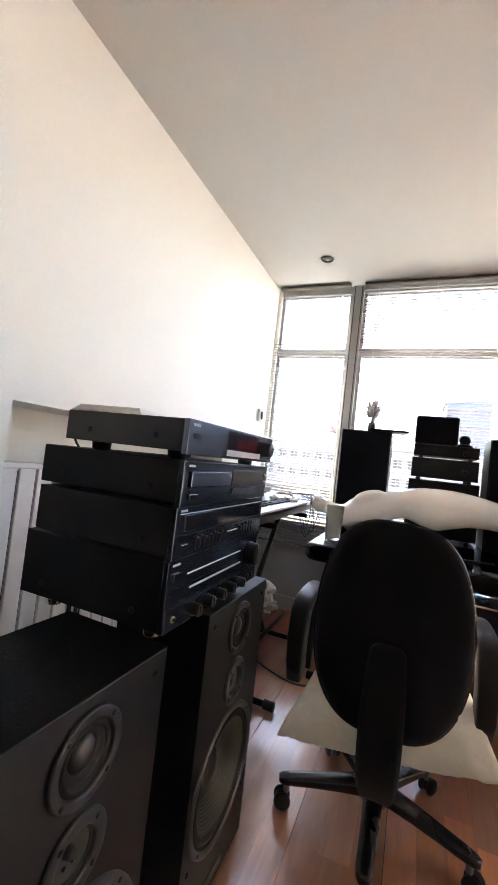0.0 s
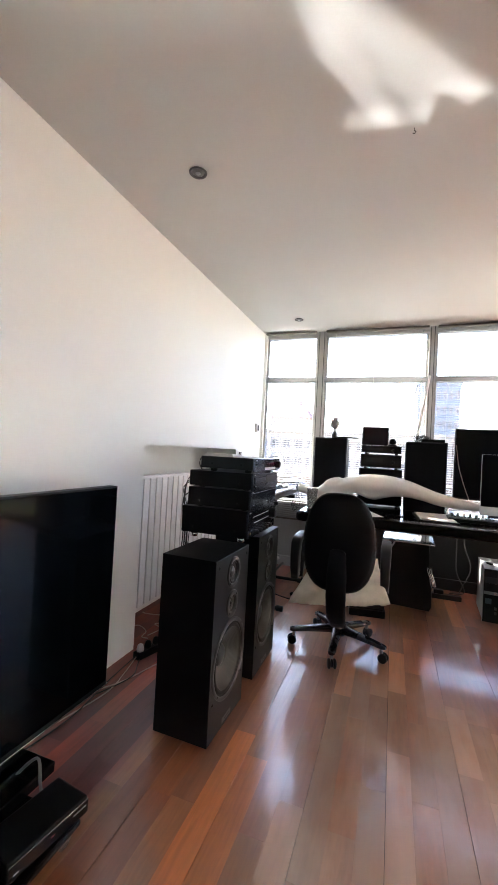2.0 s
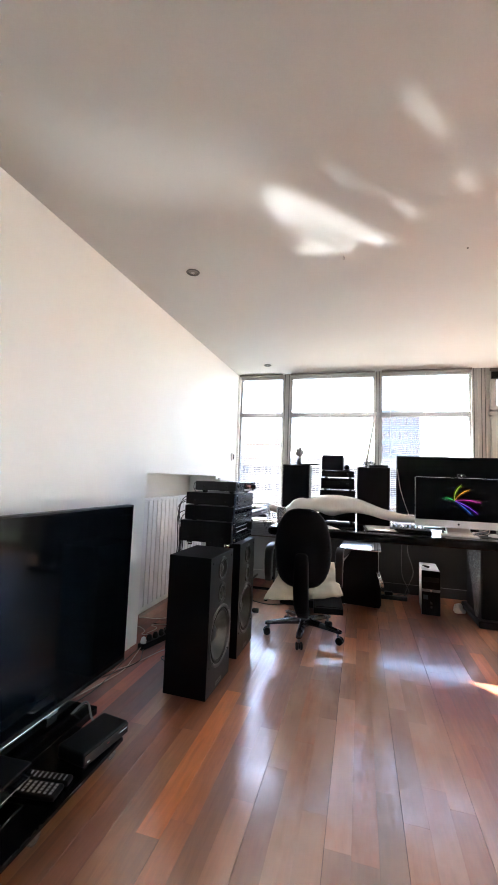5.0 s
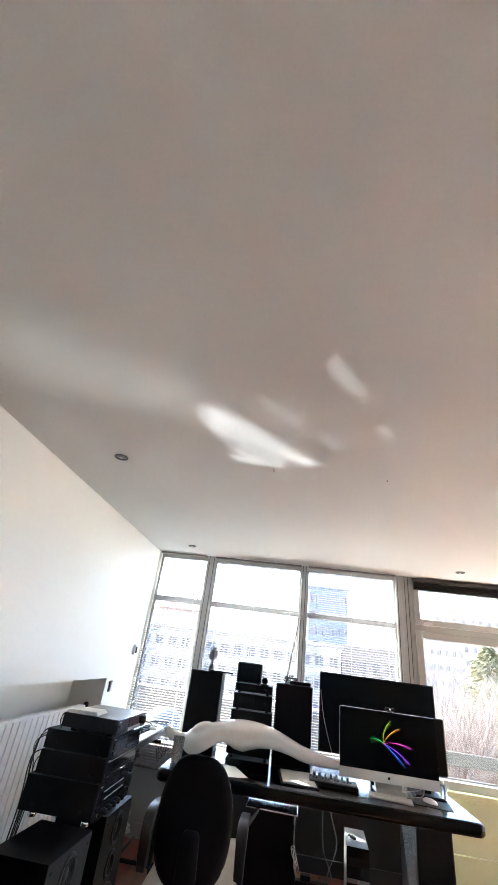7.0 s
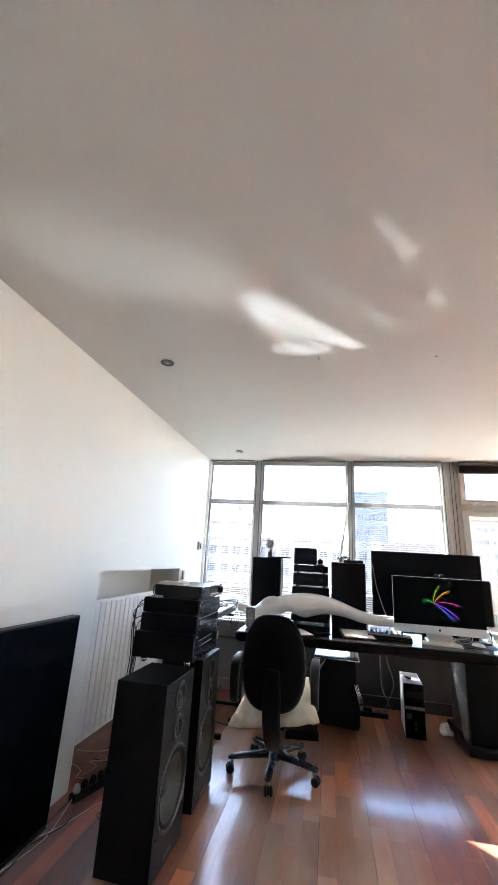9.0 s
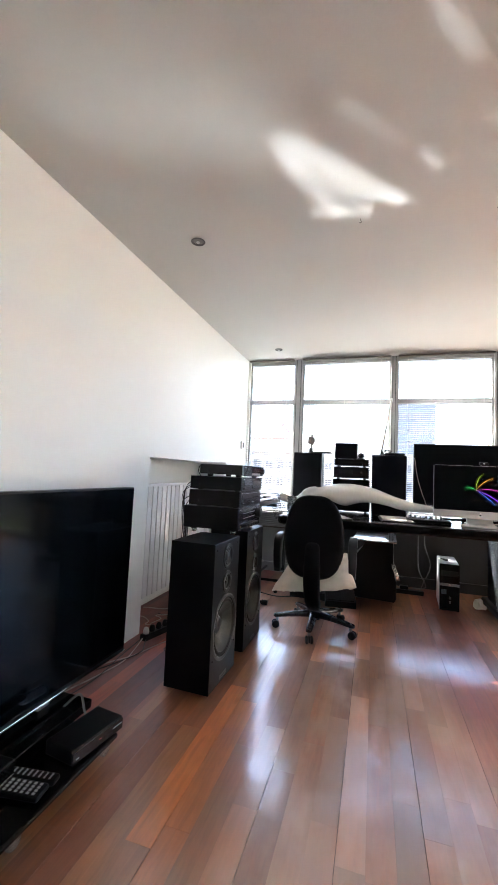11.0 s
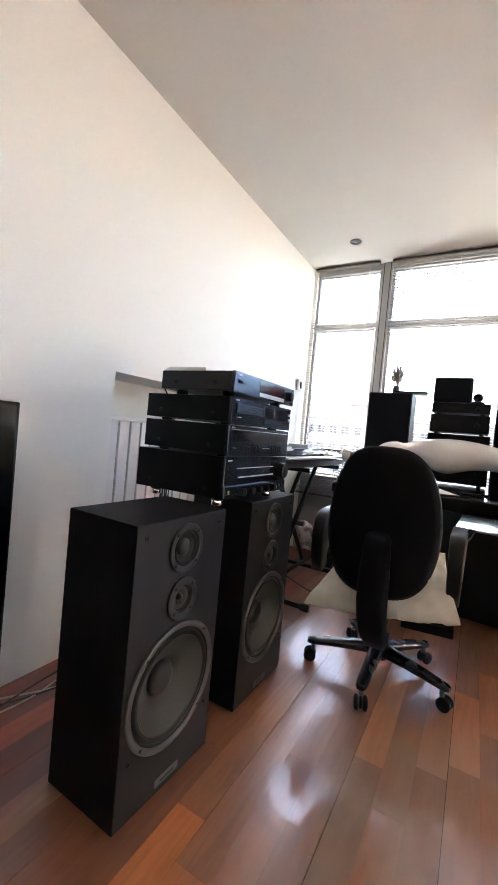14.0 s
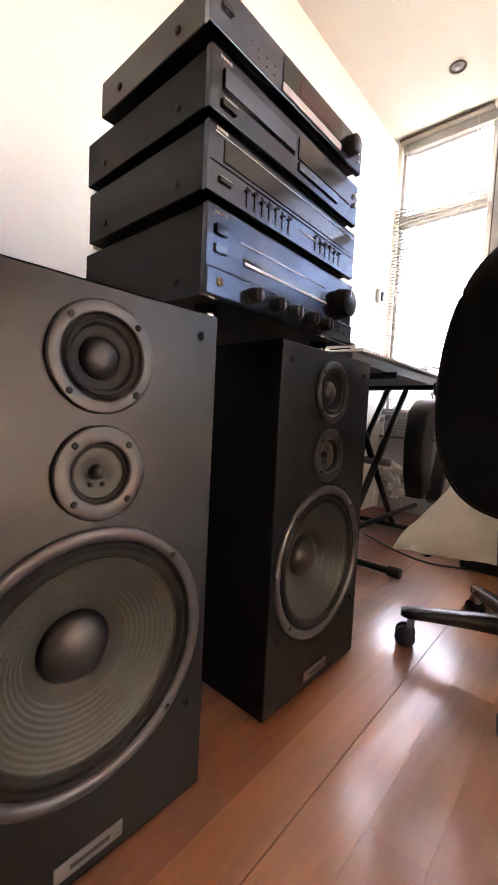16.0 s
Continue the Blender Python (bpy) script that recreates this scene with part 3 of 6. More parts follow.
def wall_switch():
    e = thing("light_switch", "white wall switch with a dark rocker", "switch", (XL, 3.335, 1.39))
    bpart("plate", WHITEP, e, 0.001, 0.022, -0.04, 0.04, 0.0, 0.09, 0.004)
    bpart("rocker", PLASTIC, e, 0.0225, 0.030, -0.014, 0.014, 0.015, 0.075, 0.003)


wall_switch()


def thermostat():
    e = thing("thermostat", "small grey wall thermostat beside the radiator recess", "thermostat", (XL, 2.90, 1.09))
    bpart("plate", BADGE, e, 0.001, 0.012, -0.028, 0.028, 0.0, 0.085, 0.003)
    bpart("cover", WHITEP, e, 0.0125, 0.026, -0.022, 0.022, 0.008, 0.077, 0.004)


thermostat()


def ceiling_spot(x, y):
    e = thing("ceiling_spot", "recessed ceiling spotlight in a brushed metal ring, unlit", "ceiling lamp", (x, y, H), group="ceiling spotlights")
    m = Matrix.Rotation(math.pi, 4, "X")
    part("ring", lathe(bmnew(), [(0.031, 0.001), (0.040, 0.001), (0.043, 0.004), (0.040, 0.008), (0.033, 0.007), (0.029, 0.002)], m, 32), WRING, e)
    part("lamp", lathe(bmnew(), [(0.0, 0.006), (0.010, 0.007), (0.017, 0.004), (0.029, 0.0015)], m, 24), BADGE, e)
    part("bulb", lathe(bmnew(), [(0.0, 0.012), (0.008, 0.011), (0.012, 0.007)], m, 16), SILVER, e)


for sx, sy in ((-0.665, 0.958), (-0.660, 3.067), (2.05, 3.05)):
    ceiling_spot(sx, sy)


def ceiling_hook():
    bm = bmnew()
    tube(bm, [(0, 0, 0.0), (0, 0, -0.010), (0.006, -0.003, -0.018), (0.002, -0.006, -0.026), (-0.005, -0.003, -0.022)], 0.0018)
    ob = tagged(part("ceiling_hook", bm, RADGAP, smooth=True), "small dark metal hook screwed into the ceiling", "hook")
    ob.location = (0.267, 0.960, H)
    bm = lathe(bmnew(), [(0.0, -0.004), (0.005, -0.003), (0.006, 0.0)], Matrix(), 10)
    ob = tagged(part("ceiling_hook", bm, RADGAP), "tiny dark screw head in the ceiling", "hook")
    ob.location = (0.92, 1.02, H)


ceiling_hook()


# ---------- hi-fi corner ----------
FACEX = Matrix.Rotation(radians(90), 4, "Y")     # a turned part that looks along +x


def ring_screws(parent, cy, cz, r, x, angles):
    for a in angles:
        m = Matrix.Translation((x, cy + r * math.cos(a), cz + r * math.sin(a))) @ FACEX
        part("screw", lathe(bmnew(), [(0.0042, 0.0), (0.0042, 0.0008), (0.0030, 0.0014), (0.0, 0.0010)], m, 10), RUBBER, parent)


def pierced_board(x0, x1, w, z0, z1, holes):
    """An upright board across y with round holes and a chamfered front edge."""
    bm, loops = bmnew(), []
    ch = 0.0015
    for x, inset, turn in ((x1, ch, 1), (x0, 0.0, -1)):
        rim = [bm.verts.new((x, y, z)) for y, z in ((-w / 2 + inset, z0 + inset), (w / 2 - inset, z0 + inset), (w / 2 - inset, z1 - inset), (-w / 2 + inset, z1 - inset))]
        rings = [[bm.verts.new((x, cy + r * math.cos(2 * math.pi * k / 48), cz + r * math.sin(2 * math.pi * k / 48))) for k in range(48)] for cy, cz, r in holes]
        edges = [bm.edges.new((a[k], a[(k + 1) % len(a)])) for a in (rim, *rings) for k in range(len(a))]
        bmesh.ops.triangle_fill(bm, use_beauty=True, use_dissolve=False, edges=edges)
        loops.append((rim, rings))
    (fr, fh), (br, bh) = loops
    mid = [bm.verts.new((x1 - ch, v.co.y, v.co.z)) for v in br]
    for k in range(4):
        j = (k + 1) % 4
        bm.faces.new((fr[k], fr[j], mid[j], mid[k])), bm.faces.new((mid[k], mid[j], br[j], br[k]))
    for a, b in zip(fh, bh):
        for k in range(48):
            bm.faces.new((a[k], a[(k + 1) % 48], b[(k + 1) % 48], b[k]))
    return bm


def floor_speaker(loc, rz, label):
    """A three-way cabinet, its front towards +x: woofer below, tweeter, cone midrange above."""
    e = thing("floor_speaker", label, "loudspeaker", loc, rz, group="floor-standing loudspeakers")
    w, d, h = 0.362, 0.250, 0.745
    bm = box(bmnew(), -d, -0.0005, -w / 2, w / 2, 0.008, h, 0.001)
    bmesh.ops.delete(bm, geom=[f for f in bm.faces if f.normal.x > 0.9], context="FACES")
    part("cabinet", bm, BLACKV, e)
    part("baffle", pierced_board(-0.016, 0.0, w - 0.0022, 0.0091, h - 0.0011, ((-0.004, 0.289, 0.150), (0.001, 0.660, 0.0505), (0.001, 0.523, 0.0365))), BAFFLE, e, "dark grey front board")
    for fx in (-0.22, -0.04):
        for fy in (-0.14, 0.14):
            bpart("foot", RUBBER, e, fx - 0.012, fx + 0.012, fy - 0.012, fy + 0.012, 0.0, 0.008)

    def driver(name, cy, cz, prof_ring, prof_sur, prof_cone, prof_cap, cone, metal=RING):
        m = Matrix.Translation((0, cy, cz)) @ FACEX
        f = part(name, lathe(bmnew(), prof_ring, m, 64), metal, e, "grey metal driver ring")
        part("surround", lathe(bmnew(), prof_sur, m, 56), RUBBER, f)
        part("cone", lathe(bmnew(), prof_cone, m, 56), cone, f)
        part("dust_cap", lathe(bmnew(), prof_cap, m, 40), CAP, f)
        return f

    def flat_ring(r0, r1, h):
        """A flat pressed ring with crisp chamfered edges, from the outer radius r0 to the inner r1."""
        return [(r0, 0.0005), (r0, h - 0.0025), (r0 - 0.0004, h - 0.0018), (r0 - 0.0020, h - 0.0003), (r0 - 0.0028, h), (r1 + 0.0032, h - 0.0006), (r1 + 0.0022, h - 0.0009), (r1 + 0.0004, h - 0.0022), (r1, h - 0.003), (r1 - 0.0008, 0.0005)]

    ripple = [(0.1280, 0.0010), (0.1262, -0.0025)] + [(0.1252 - 0.00090 * k, -0.0036 - 0.00050 * k + 0.0003 * math.sin(k * 0.9)) for k in range(66)]
    rim = [(0.1675, 0.0005), (0.1675, 0.0040), (0.1668, 0.0056), (0.1645, 0.0072), (0.1610, 0.0078), (0.1560, 0.0072), (0.1525, 0.0056), (0.1508, 0.0036), (0.1500, 0.0005)]
    wf = driver("woofer", -0.004, 0.289, rim,
                [(0.1500, 0.002), (0.1485, 0.0010), (0.1465, -0.002), (0.1435, -0.0015), (0.1410, 0.0020), (0.1365, 0.0040), (0.1320, 0.0028), (0.1295, 0.0010), (0.1280, 0.0010)],
                ripple + [(0.062, -0.040), (0.054, -0.045), (0.046, -0.050)],
                [(0.0470, -0.0490), (0.0455, -0.043), (0.040, -0.035), (0.027, -0.030), (0.0, -0.0275)], CONE, WRING)
    ring_screws(wf, -0.004, 0.289, 0.1585, 0.0075, [math.pi * (0.25 + 0.5 * k) for k in range(4)])
    md = driver("midrange", 0.001, 0.660, flat_ring(0.0665, 0.050, 0.007),
                [(0.050, 0.002), (0.0485, 0.0015), (0.0470, -0.002), (0.0450, 0.002), (0.0420, 0.004), (0.0390, 0.001)],
                [(0.0390, 0.001), (0.036, -0.003), (0.0345, -0.002), (0.031, -0.006), (0.0295, -0.005), (0.0235, -0.011)],
                [(0.0250, -0.011), (0.0240, -0.006), (0.018, -0.001), (0.009, 0.0015), (0.0, 0.0022)], CONED)
    ring_screws(md, 0.001, 0.660, 0.0585, 0.0065, [math.pi * (0.25 + 0.5 * k) for k in range(4)])
    tw = driver("tweeter", 0.001, 0.523, flat_ring(0.0580, 0.0365, 0.007),
                [(0.0365, 0.002), (0.035, -0.001), (0.033, 0.001), (0.031, -0.003)],
                [(0.031, -0.003), (0.028, -0.005), (0.0265, -0.004), (0.018, -0.009), (0.009, -0.011)],
                [(0.0095, -0.010), (0.0075, -0.003), (0.0045, 0.000), (0.0, 0.001)], CONE)
    ring_screws(tw, 0.001, 0.523, 0.0475, 0.0065, [math.pi * (0.25 + 0.5 * k) for k in range(4)])
    for dy in (-0.008, 0.007):
        m = Matrix.Translation((-0.008, 0.001 + dy, 0.508)) @ FACEX
        part("lead_dot", lathe(bmnew(), [(0.0032, 0.0), (0.0028, 0.003), (0, 0.0035)], m, 10), CAP, tw)
    for gy in (-0.148, 0.148):
        for gz in (0.711, 0.16):
            m = Matrix.Translation((0, gy, gz)) @ FACEX
            part("grille_socket", lathe(bmnew(), [(0.0062, 0.0003), (0.0062, 0.002), (0.0042, 0.002), (0.0035, 0.0005), (0.0, 0.0004)], m, 16), PLASTIC, e)
    bd = bpart("badge", BADGE, e, 0.0004, 0.003, -0.045, 0.045, 0.026, 0.048, 0.001, "brushed metal name plate")
    bpart("lettering_bar", RING, bd, 0.0031, 0.0034, -0.026, 0.026, 0.034, 0.040)
    return e


floor_speaker((-0.392, 0.985, 0.0), -1.5, "black floor-standing loudspeaker with large exposed woofer on the wooden floor")
floor_speaker((-0.389, 1.514, 0.0), -0.5, "black floor-standing loudspeaker with exposed drivers, nearer the keyboard stand")


def knob(parent, y, z, r, d, material=PLASTIC, x=0.0, name="knob"):
    m = Matrix.Translation((x, y, z)) @ FACEX
    k = part(name, lathe(bmnew(), [(r * 1.05, 0.0005), (r * 1.05, d * 0.12), (r, d * 0.15), (r * 0.94, d * 0.92), (r * 0.86, d), (0, d)], m, 28), material, parent)
    return k


def hifi(name, label, loc, rz, w, d, h, lift, face=FACE, shell=CASE, group="hi-fi components"):
    """A component body with its front towards +x, on four feet; y runs from 0 to w across the front."""
    e = thing(name, label, "hi-fi", loc, rz, group=group)
    under = lift + (0.005 if lift < 0.02 else 0.0)               # the chassis rides higher than the front panel
    bpart("housing", shell, e, -d, -0.0115, 0.003, w - 0.003, under, h, 0.002)
    bpart("front_panel", face, e, -0.011, 0.0, 0.0, w, lift, h, 0.0012)
    for fx in (-d + 0.05, -0.05):
        for fy in (0.05, w - 0.05):
            m = Matrix.Translation((fx, fy, 0))
            part("foot", lathe(bmnew(), [(0, 0), (0.016, 0), (0.018, 0.004), (0.019, under), (0, under)], m, 16), CHROME if lift > 0.02 else PLASTIC, e)
    for sx in (-d + 0.06, -0.07):
        m = Matrix.Translation((sx, 0.003, lift + 0.028)) @ Matrix.Rotation(radians(90), 4, "X")
        part("side_screw", lathe(bmnew(), [(0.006, 0.0), (0.0055, 0.0025), (0.003, 0.003), (0, 0.002)], m, 10), RUBBER, e)
    return e


def face_bar(parent, name, material, y0, y1, z0, z1, x=0.0003, t=0.0012, bevel=0.0004):
    return bpart(name, material, parent, x, x + t, y0, y1, z0, z1, bevel)


def print_bars(parent, y, z, n=4, s=0.0042, hgt=0.0042):
    bm = bmnew()
    for k in range(n):
        box(bm, 0.0003, 0.0007, y + k * s * 1.4, y + k * s * 1.4 + s, z, z + hgt)
    return part("lettering_bars", bm, BAR, parent)


def amplifier():
    e = hifi("amplifier", "black stereo amplifier with chrome feet across two loudspeakers", (-0.388, 1.136, 0.745), 0.5, 0.445, 0.357, 0.158, 0.028)
    print_bars(e, 0.014, 0.146, 4, 0.0048)
    face_bar(e, "trim_line", SILVER, 0.070, 0.330, 0.1215, 0.1245, t=0.001)
    face_bar(e, "power_button", PANEL, 0.016, 0.040, 0.118, 0.132, t=0.004)
    face_bar(e, "speaker_switch", PANEL, 0.016, 0.040, 0.092, 0.104, t=0.003)
    face_bar(e, "tray_slot", PANEL, 0.080, 0.335, 0.090, 0.103)
    face_bar(e, "slot_edge", SILVER, 0.081, 0.334, 0.092, 0.0965, x=0.0016, t=0.001)
    bpart("lower_panel", FACE, e, 0.0003, 0.0040, 0.0, 0.445, 0.029, 0.068, 0.0015)
    face_bar(e, "groove", PANEL, 0.002, 0.443, 0.0690, 0.0705)
    jack = knob(e, 0.026, 0.050, 0.0062, 0.003, GOLD, x=0.0041, name="headphone_jack")
    knob(jack, 0.026, 0.050, 0.0036, 0.0006, PANEL, x=0.0072, name="socket")
    for y in (0.100, 0.160, 0.215, 0.270, 0.325):
        k = knob(e, y, 0.048, 0.0125, 0.018, x=0.0041)
        bpart("grip", PLASTIC, k, 0.0222, 0.0250, y - 0.0022, y + 0.0022, 0.038, 0.058, 0.001)
    v = knob(e, 0.392, 0.106, 0.030, 0.026, name="volume_knob")
    bpart("pointer", BAR, v, 0.0262, 0.0267, 0.391, 0.393, 0.118, 0.134)
    for y in (0.385, 0.412):
        face_bar(e, "button", PLASTIC, y, y + 0.008, 0.044, 0.052, x=0.0041, t=0.003)


def equaliser():
    e = hifi("graphic_equaliser", "black graphic equaliser with rows of sliders, in the hi-fi stack", (-0.376, 1.122, 0.903), 0.3, 0.430, 0.334, 0.099, 0.005)
    print_bars(e, 0.014, 0.0905)
    face_bar(e, "display", PANEL, 0.030, 0.412, 0.054, 0.084)
    face_bar(e, "trim_line", SILVER, 0.012, 0.420, 0.0862, 0.0880, t=0.001)
    face_bar(e, "groove", PANEL, 0.004, 0.426, 0.0470, 0.0482)
    k = face_bar(e, "button", PANEL, 0.022, 0.046, 0.024, 0.032, t=0.003)
    # Silver strip painted in for the slim highlight on the button.
    bpart("button_highlight", SILVER, k, 0.0034, 0.0038, 0.023, 0.045, 0.0305, 0.0315)
    face_bar(e, "centre_label", BAR, 0.222, 0.275, 0.030, 0.033, t=0.0008)
    for k in range(13):
        y = 0.082 + 0.0180 * k + (0.068 if k > 6 else 0)
        s = face_bar(e, "slider_slot", PANEL, y - 0.0014, y + 0.0014, 0.014, 0.043)
        z = 0.037 + 0.003 * math.sin(k * 2.1)
        bpart("slider_cap", PLASTIC, s, 0.0016, 0.0045, y - 0.0036, y + 0.0036, z - 0.0018, z + 0.0018, 0.0006)


def cd_player():
    e = hifi("disc_player", "black disc player with tray and display, in the hi-fi stack", (-0.366, 1.112, 1.002), 0.0, 0.416, 0.336, 0.084, 0.004)
    print_bars(e, 0.016, 0.074)
    t = face_bar(e, "disc_tray", FACET, 0.024, 0.190, 0.038, 0.066, t=0.004, bevel=0.001)
    face_bar(e, "tray_groove", PANEL, 0.022, 0.192, 0.0355, 0.0375)
    face_bar(e, "display", PANEL, 0.202, 0.385, 0.036, 0.072)
    face_bar(e, "display_strip", FACET, 0.205, 0.335, 0.018, 0.032, t=0.003)
    k = face_bar(e, "eject_button", PANEL, 0.022, 0.050, 0.016, 0.026, t=0.004)
    # Highlight along the eject button, put in as a silver strip.
    bpart("button_highlight", SILVER, k, 0.0044, 0.0048, 0.023, 0.049, 0.0245, 0.0255)
    for k in range(2):
        knob(e, 0.402, 0.042 + 0.018 * k, 0.005, 0.005, SILVER, name="button")


def tuner():
    e = hifi("tuner", "slim black tuner with dark red display on top of the stack", (-0.357, 1.099, 1.086), -0.6, 0.411, 0.282, 0.073, 0.011, FACET, CASEG)
    print_bars(e, 0.014, 0.062)
    face_bar(e, "power_button", PANEL, 0.020, 0.040, 0.040, 0.050, t=0.004, bevel=0.0015)
    d = face_bar(e, "display", PANEL, 0.150, 0.328, 0.031, 0.068)
    face_bar(e, "preset_strip", SILVER, 0.150, 0.328, 0.0165, 0.0290, t=0.002)
    face_bar(d, "lit_window", REDGL, 0.195, 0.300, 0.036, 0.054, x=0.0016, t=0.0006)
    for k in range(4):
        for r in range(2):
            face_bar(e, "button", PLASTIC, 0.074 + 0.018 * k, 0.077 + 0.018 * k, 0.025 + 0.012 * r, 0.0272 + 0.012 * r, t=0.0006)
    knob(e, 0.362, 0.042, 0.018, 0.018, name="tuning_knob")
    for r in range(2):
        knob(e, 0.397, 0.030 + 0.015 * r, 0.003, 0.003, SILVER, name="button")


amplifier()
equaliser()
cd_player()
tuner()


def paper_sheaf():
    e = thing("leaflet_pile", "thin pile of grey papers on the tuner", "paper", (-0.535, 1.115, 1.1593), 4)
    for k in range(4):
        bpart("leaflet", PAPER, e, -0.10 + 0.004 * k, 0.06 - 0.003 * k, 0.002 * k, 0.15 - 0.004 * k, 0.0035 * k, 0.0035 * k + 0.003)


paper_sheaf()


def stack_cables():
    """A loop at the tuner's back and a bundle that hangs from the backs of the other units to the floor."""
    tuner_lead = [(-0.630, 1.150, 1.140), (-0.655, 1.140, 1.148), (-0.668, 1.150, 1.115), (-0.655, 1.170, 1.075), (-0.69, 1.26, 1.05), (-0.80, 1.38, 1.02), (-0.905, 1.43, 0.96), (-0.875, 1.42, 0.86), (-0.86, 1.42, 0.72), (-0.88, 1.44, 0.4), (-0.86, 1.44, 0.02)]
    runs = [tuner_lead]
    for k, z in enumerate((1.05, 1.03, 0.955, 0.94, 0.84)):
        x, y = -0.860 - 0.012 * (k % 3), 1.40 + 0.012 * k
        runs.append([(-0.70, 1.32 + 0.02 * k, z), (-0.77, 1.36 + 0.012 * k, z + 0.004), (x, y, z - 0.035), (x - 0.018, y, z * 0.5 + 0.38), (x - 0.012 + 0.01 * (k % 2), y + 0.01, 0.70), (x - 0.03, y + 0.02, 0.4), (x - 0.02 + 0.012 * k, y + 0.02, 0.02)])
    for k, pts in enumerate(runs):
        tagged(part("audio_cable", tube(bmnew(), pts, 0.0026 + 0.0006 * (k % 2)), CABLEB, smooth=True), "thin black audio cable hanging behind the stack", "cable", group="audio cables")


stack_cables()


# ---------- television and its trolley ----------
def television():
    e = thing("television", "large flat black television with thin silver lower edge, switched off", "television", (-0.899, 0.07, 0.150), -1.2)
    w, h = 1.455, 0.860
    bpart("panel", PLASTIC, e, -0.045, 0.0, -w / 2, w / 2, 0.0, h, 0.004)
    bpart("screen", TVGLASS, e, 0.0005, 0.003, -w / 2 + 0.008, w / 2 - 0.008, 0.020, h - 0.008, 0.001)
    bpart("lower_trim", CHROME, e, 0.0005, 0.008, -w / 2, w / 2, 0.0, 0.006, 0.001, "silver edge strip")
    bpart("back_box", PLASTIC, e, -0.085, -0.0455, -0.45, 0.45, 0.08, 0.5, 0.01)
    for y in (-0.22, 0.22):
        bpart("mount", ALU, e, -0.06, -0.02, y - 0.03, y + 0.03, -0.034, 0.001, 0.003)


def tv_trolley():
    e = thing("tv_trolley", "low black glass trolley on small clear castors", "tv stand", (-0.70, -0.10, 0.0))
    bpart("tray", GLOSS, e, -0.28, 0.125, -0.62, 0.42, 0.062, 0.080, 0.006)
    bpart("shelf", GLOSS, e, -0.30, -0.08, -0.45, 0.52, 0.0805, 0.116, 0.004)
    for x in (-0.24, 0.085):
        for y in (-0.54, -0.02, 0.395):
            c = bpart("castor", BADGE, e, x - 0.012, x + 0.012, y - 0.012, y + 0.012, 0.045, 0.0615)
            m = Matrix.Translation((x - 0.011, y, 0.0245)) @ FACEX
            part("wheel", lathe(bmnew(), [(0, 0), (0.018, 0), (0.0245, 0.005), (0.0245, 0.017), (0.018, 0.022), (0, 0.022)], m, 20), TUMBLER, c)


def media_box():
    e = thing("set_top_box", "flat black recorder box with silver front buttons on the trolley", "media box", (-0.655, 0.228, 0.0805), -8)
    bpart("housing", CASE, e, -0.066, 0.066, -0.122, 0.122, 0.006, 0.056, 0.006)
    bpart("front", PANEL, e, 0.0665, 0.071, -0.120, 0.120, 0.010, 0.050, 0.002)
    bpart("button", SILVER, e, 0.0713, 0.0725, 0.068, 0.112, 0.033, 0.0362, 0.0005)
    bpart("button", SILVER, e, 0.0713, 0.0722, -0.108, -0.094, 0.022, 0.0255, 0.0005)
    bpart("standby_light", LEDR, e, 0.0713, 0.0722, -0.004, 0.008, 0.031, 0.0345, 0.0004, "tiny red standby light")
    for x in (-0.05, 0.05):
        for y in (-0.10, 0.10):
            bpart("foot", RUBBER, e, x - 0.01, x + 0.01, y - 0.01, y + 0.01, 0.0, 0.006)


def second_box():
    e = thing("media_box", "small black box under the television", "media box", (-0.80, -0.16, 0.1165), 3)
    bpart("housing", CASE, e, -0.08, 0.08, -0.13, 0.13, 0.002, 0.05, 0.004)
    bpart("front", GLOSS, e, 0.0805, 0.084, -0.128, 0.128, 0.006, 0.046, 0.001)
    bpart("edge_strip", CHROME, e, 0.0845, 0.086, -0.126, 0.126, 0.004, 0.0075, 0.0005)


def remote(loc, rz, l, w, rows, cols, label, big=False):
    e = thing("remote_control", label, "remote control", loc, rz, group="remote controls")
    bpart("body", PLASTIC, e, -w / 2, w / 2, -l / 2, l / 2, 0.0, 0.018, 0.006)
    for r in range(rows):
        for c in range(cols):
            y, x = -l / 2 + 0.02 + (l - 0.04) * r / max(1, rows - 1), (c - (cols - 1) / 2) * (w - 0.014) / cols
            sx, sy = (0.0042, 0.0048) if big else (0.0034, 0.0030)
            bpart("button", BAR if big else SILVER, e, x - sx, x + sx, y - sy, y + sy, 0.0182, 0.0205, 0.0008)


television()
tv_trolley()
media_box()
second_box()
remote((-0.700, 0.018, 0.0805), -81, 0.19, 0.042, 9, 3, "slim dark remote control lying on the trolley")
remote((-0.705, -0.040, 0.0805), -81, 0.20, 0.066, 9, 4, "chunky black remote control with pale buttons", True)


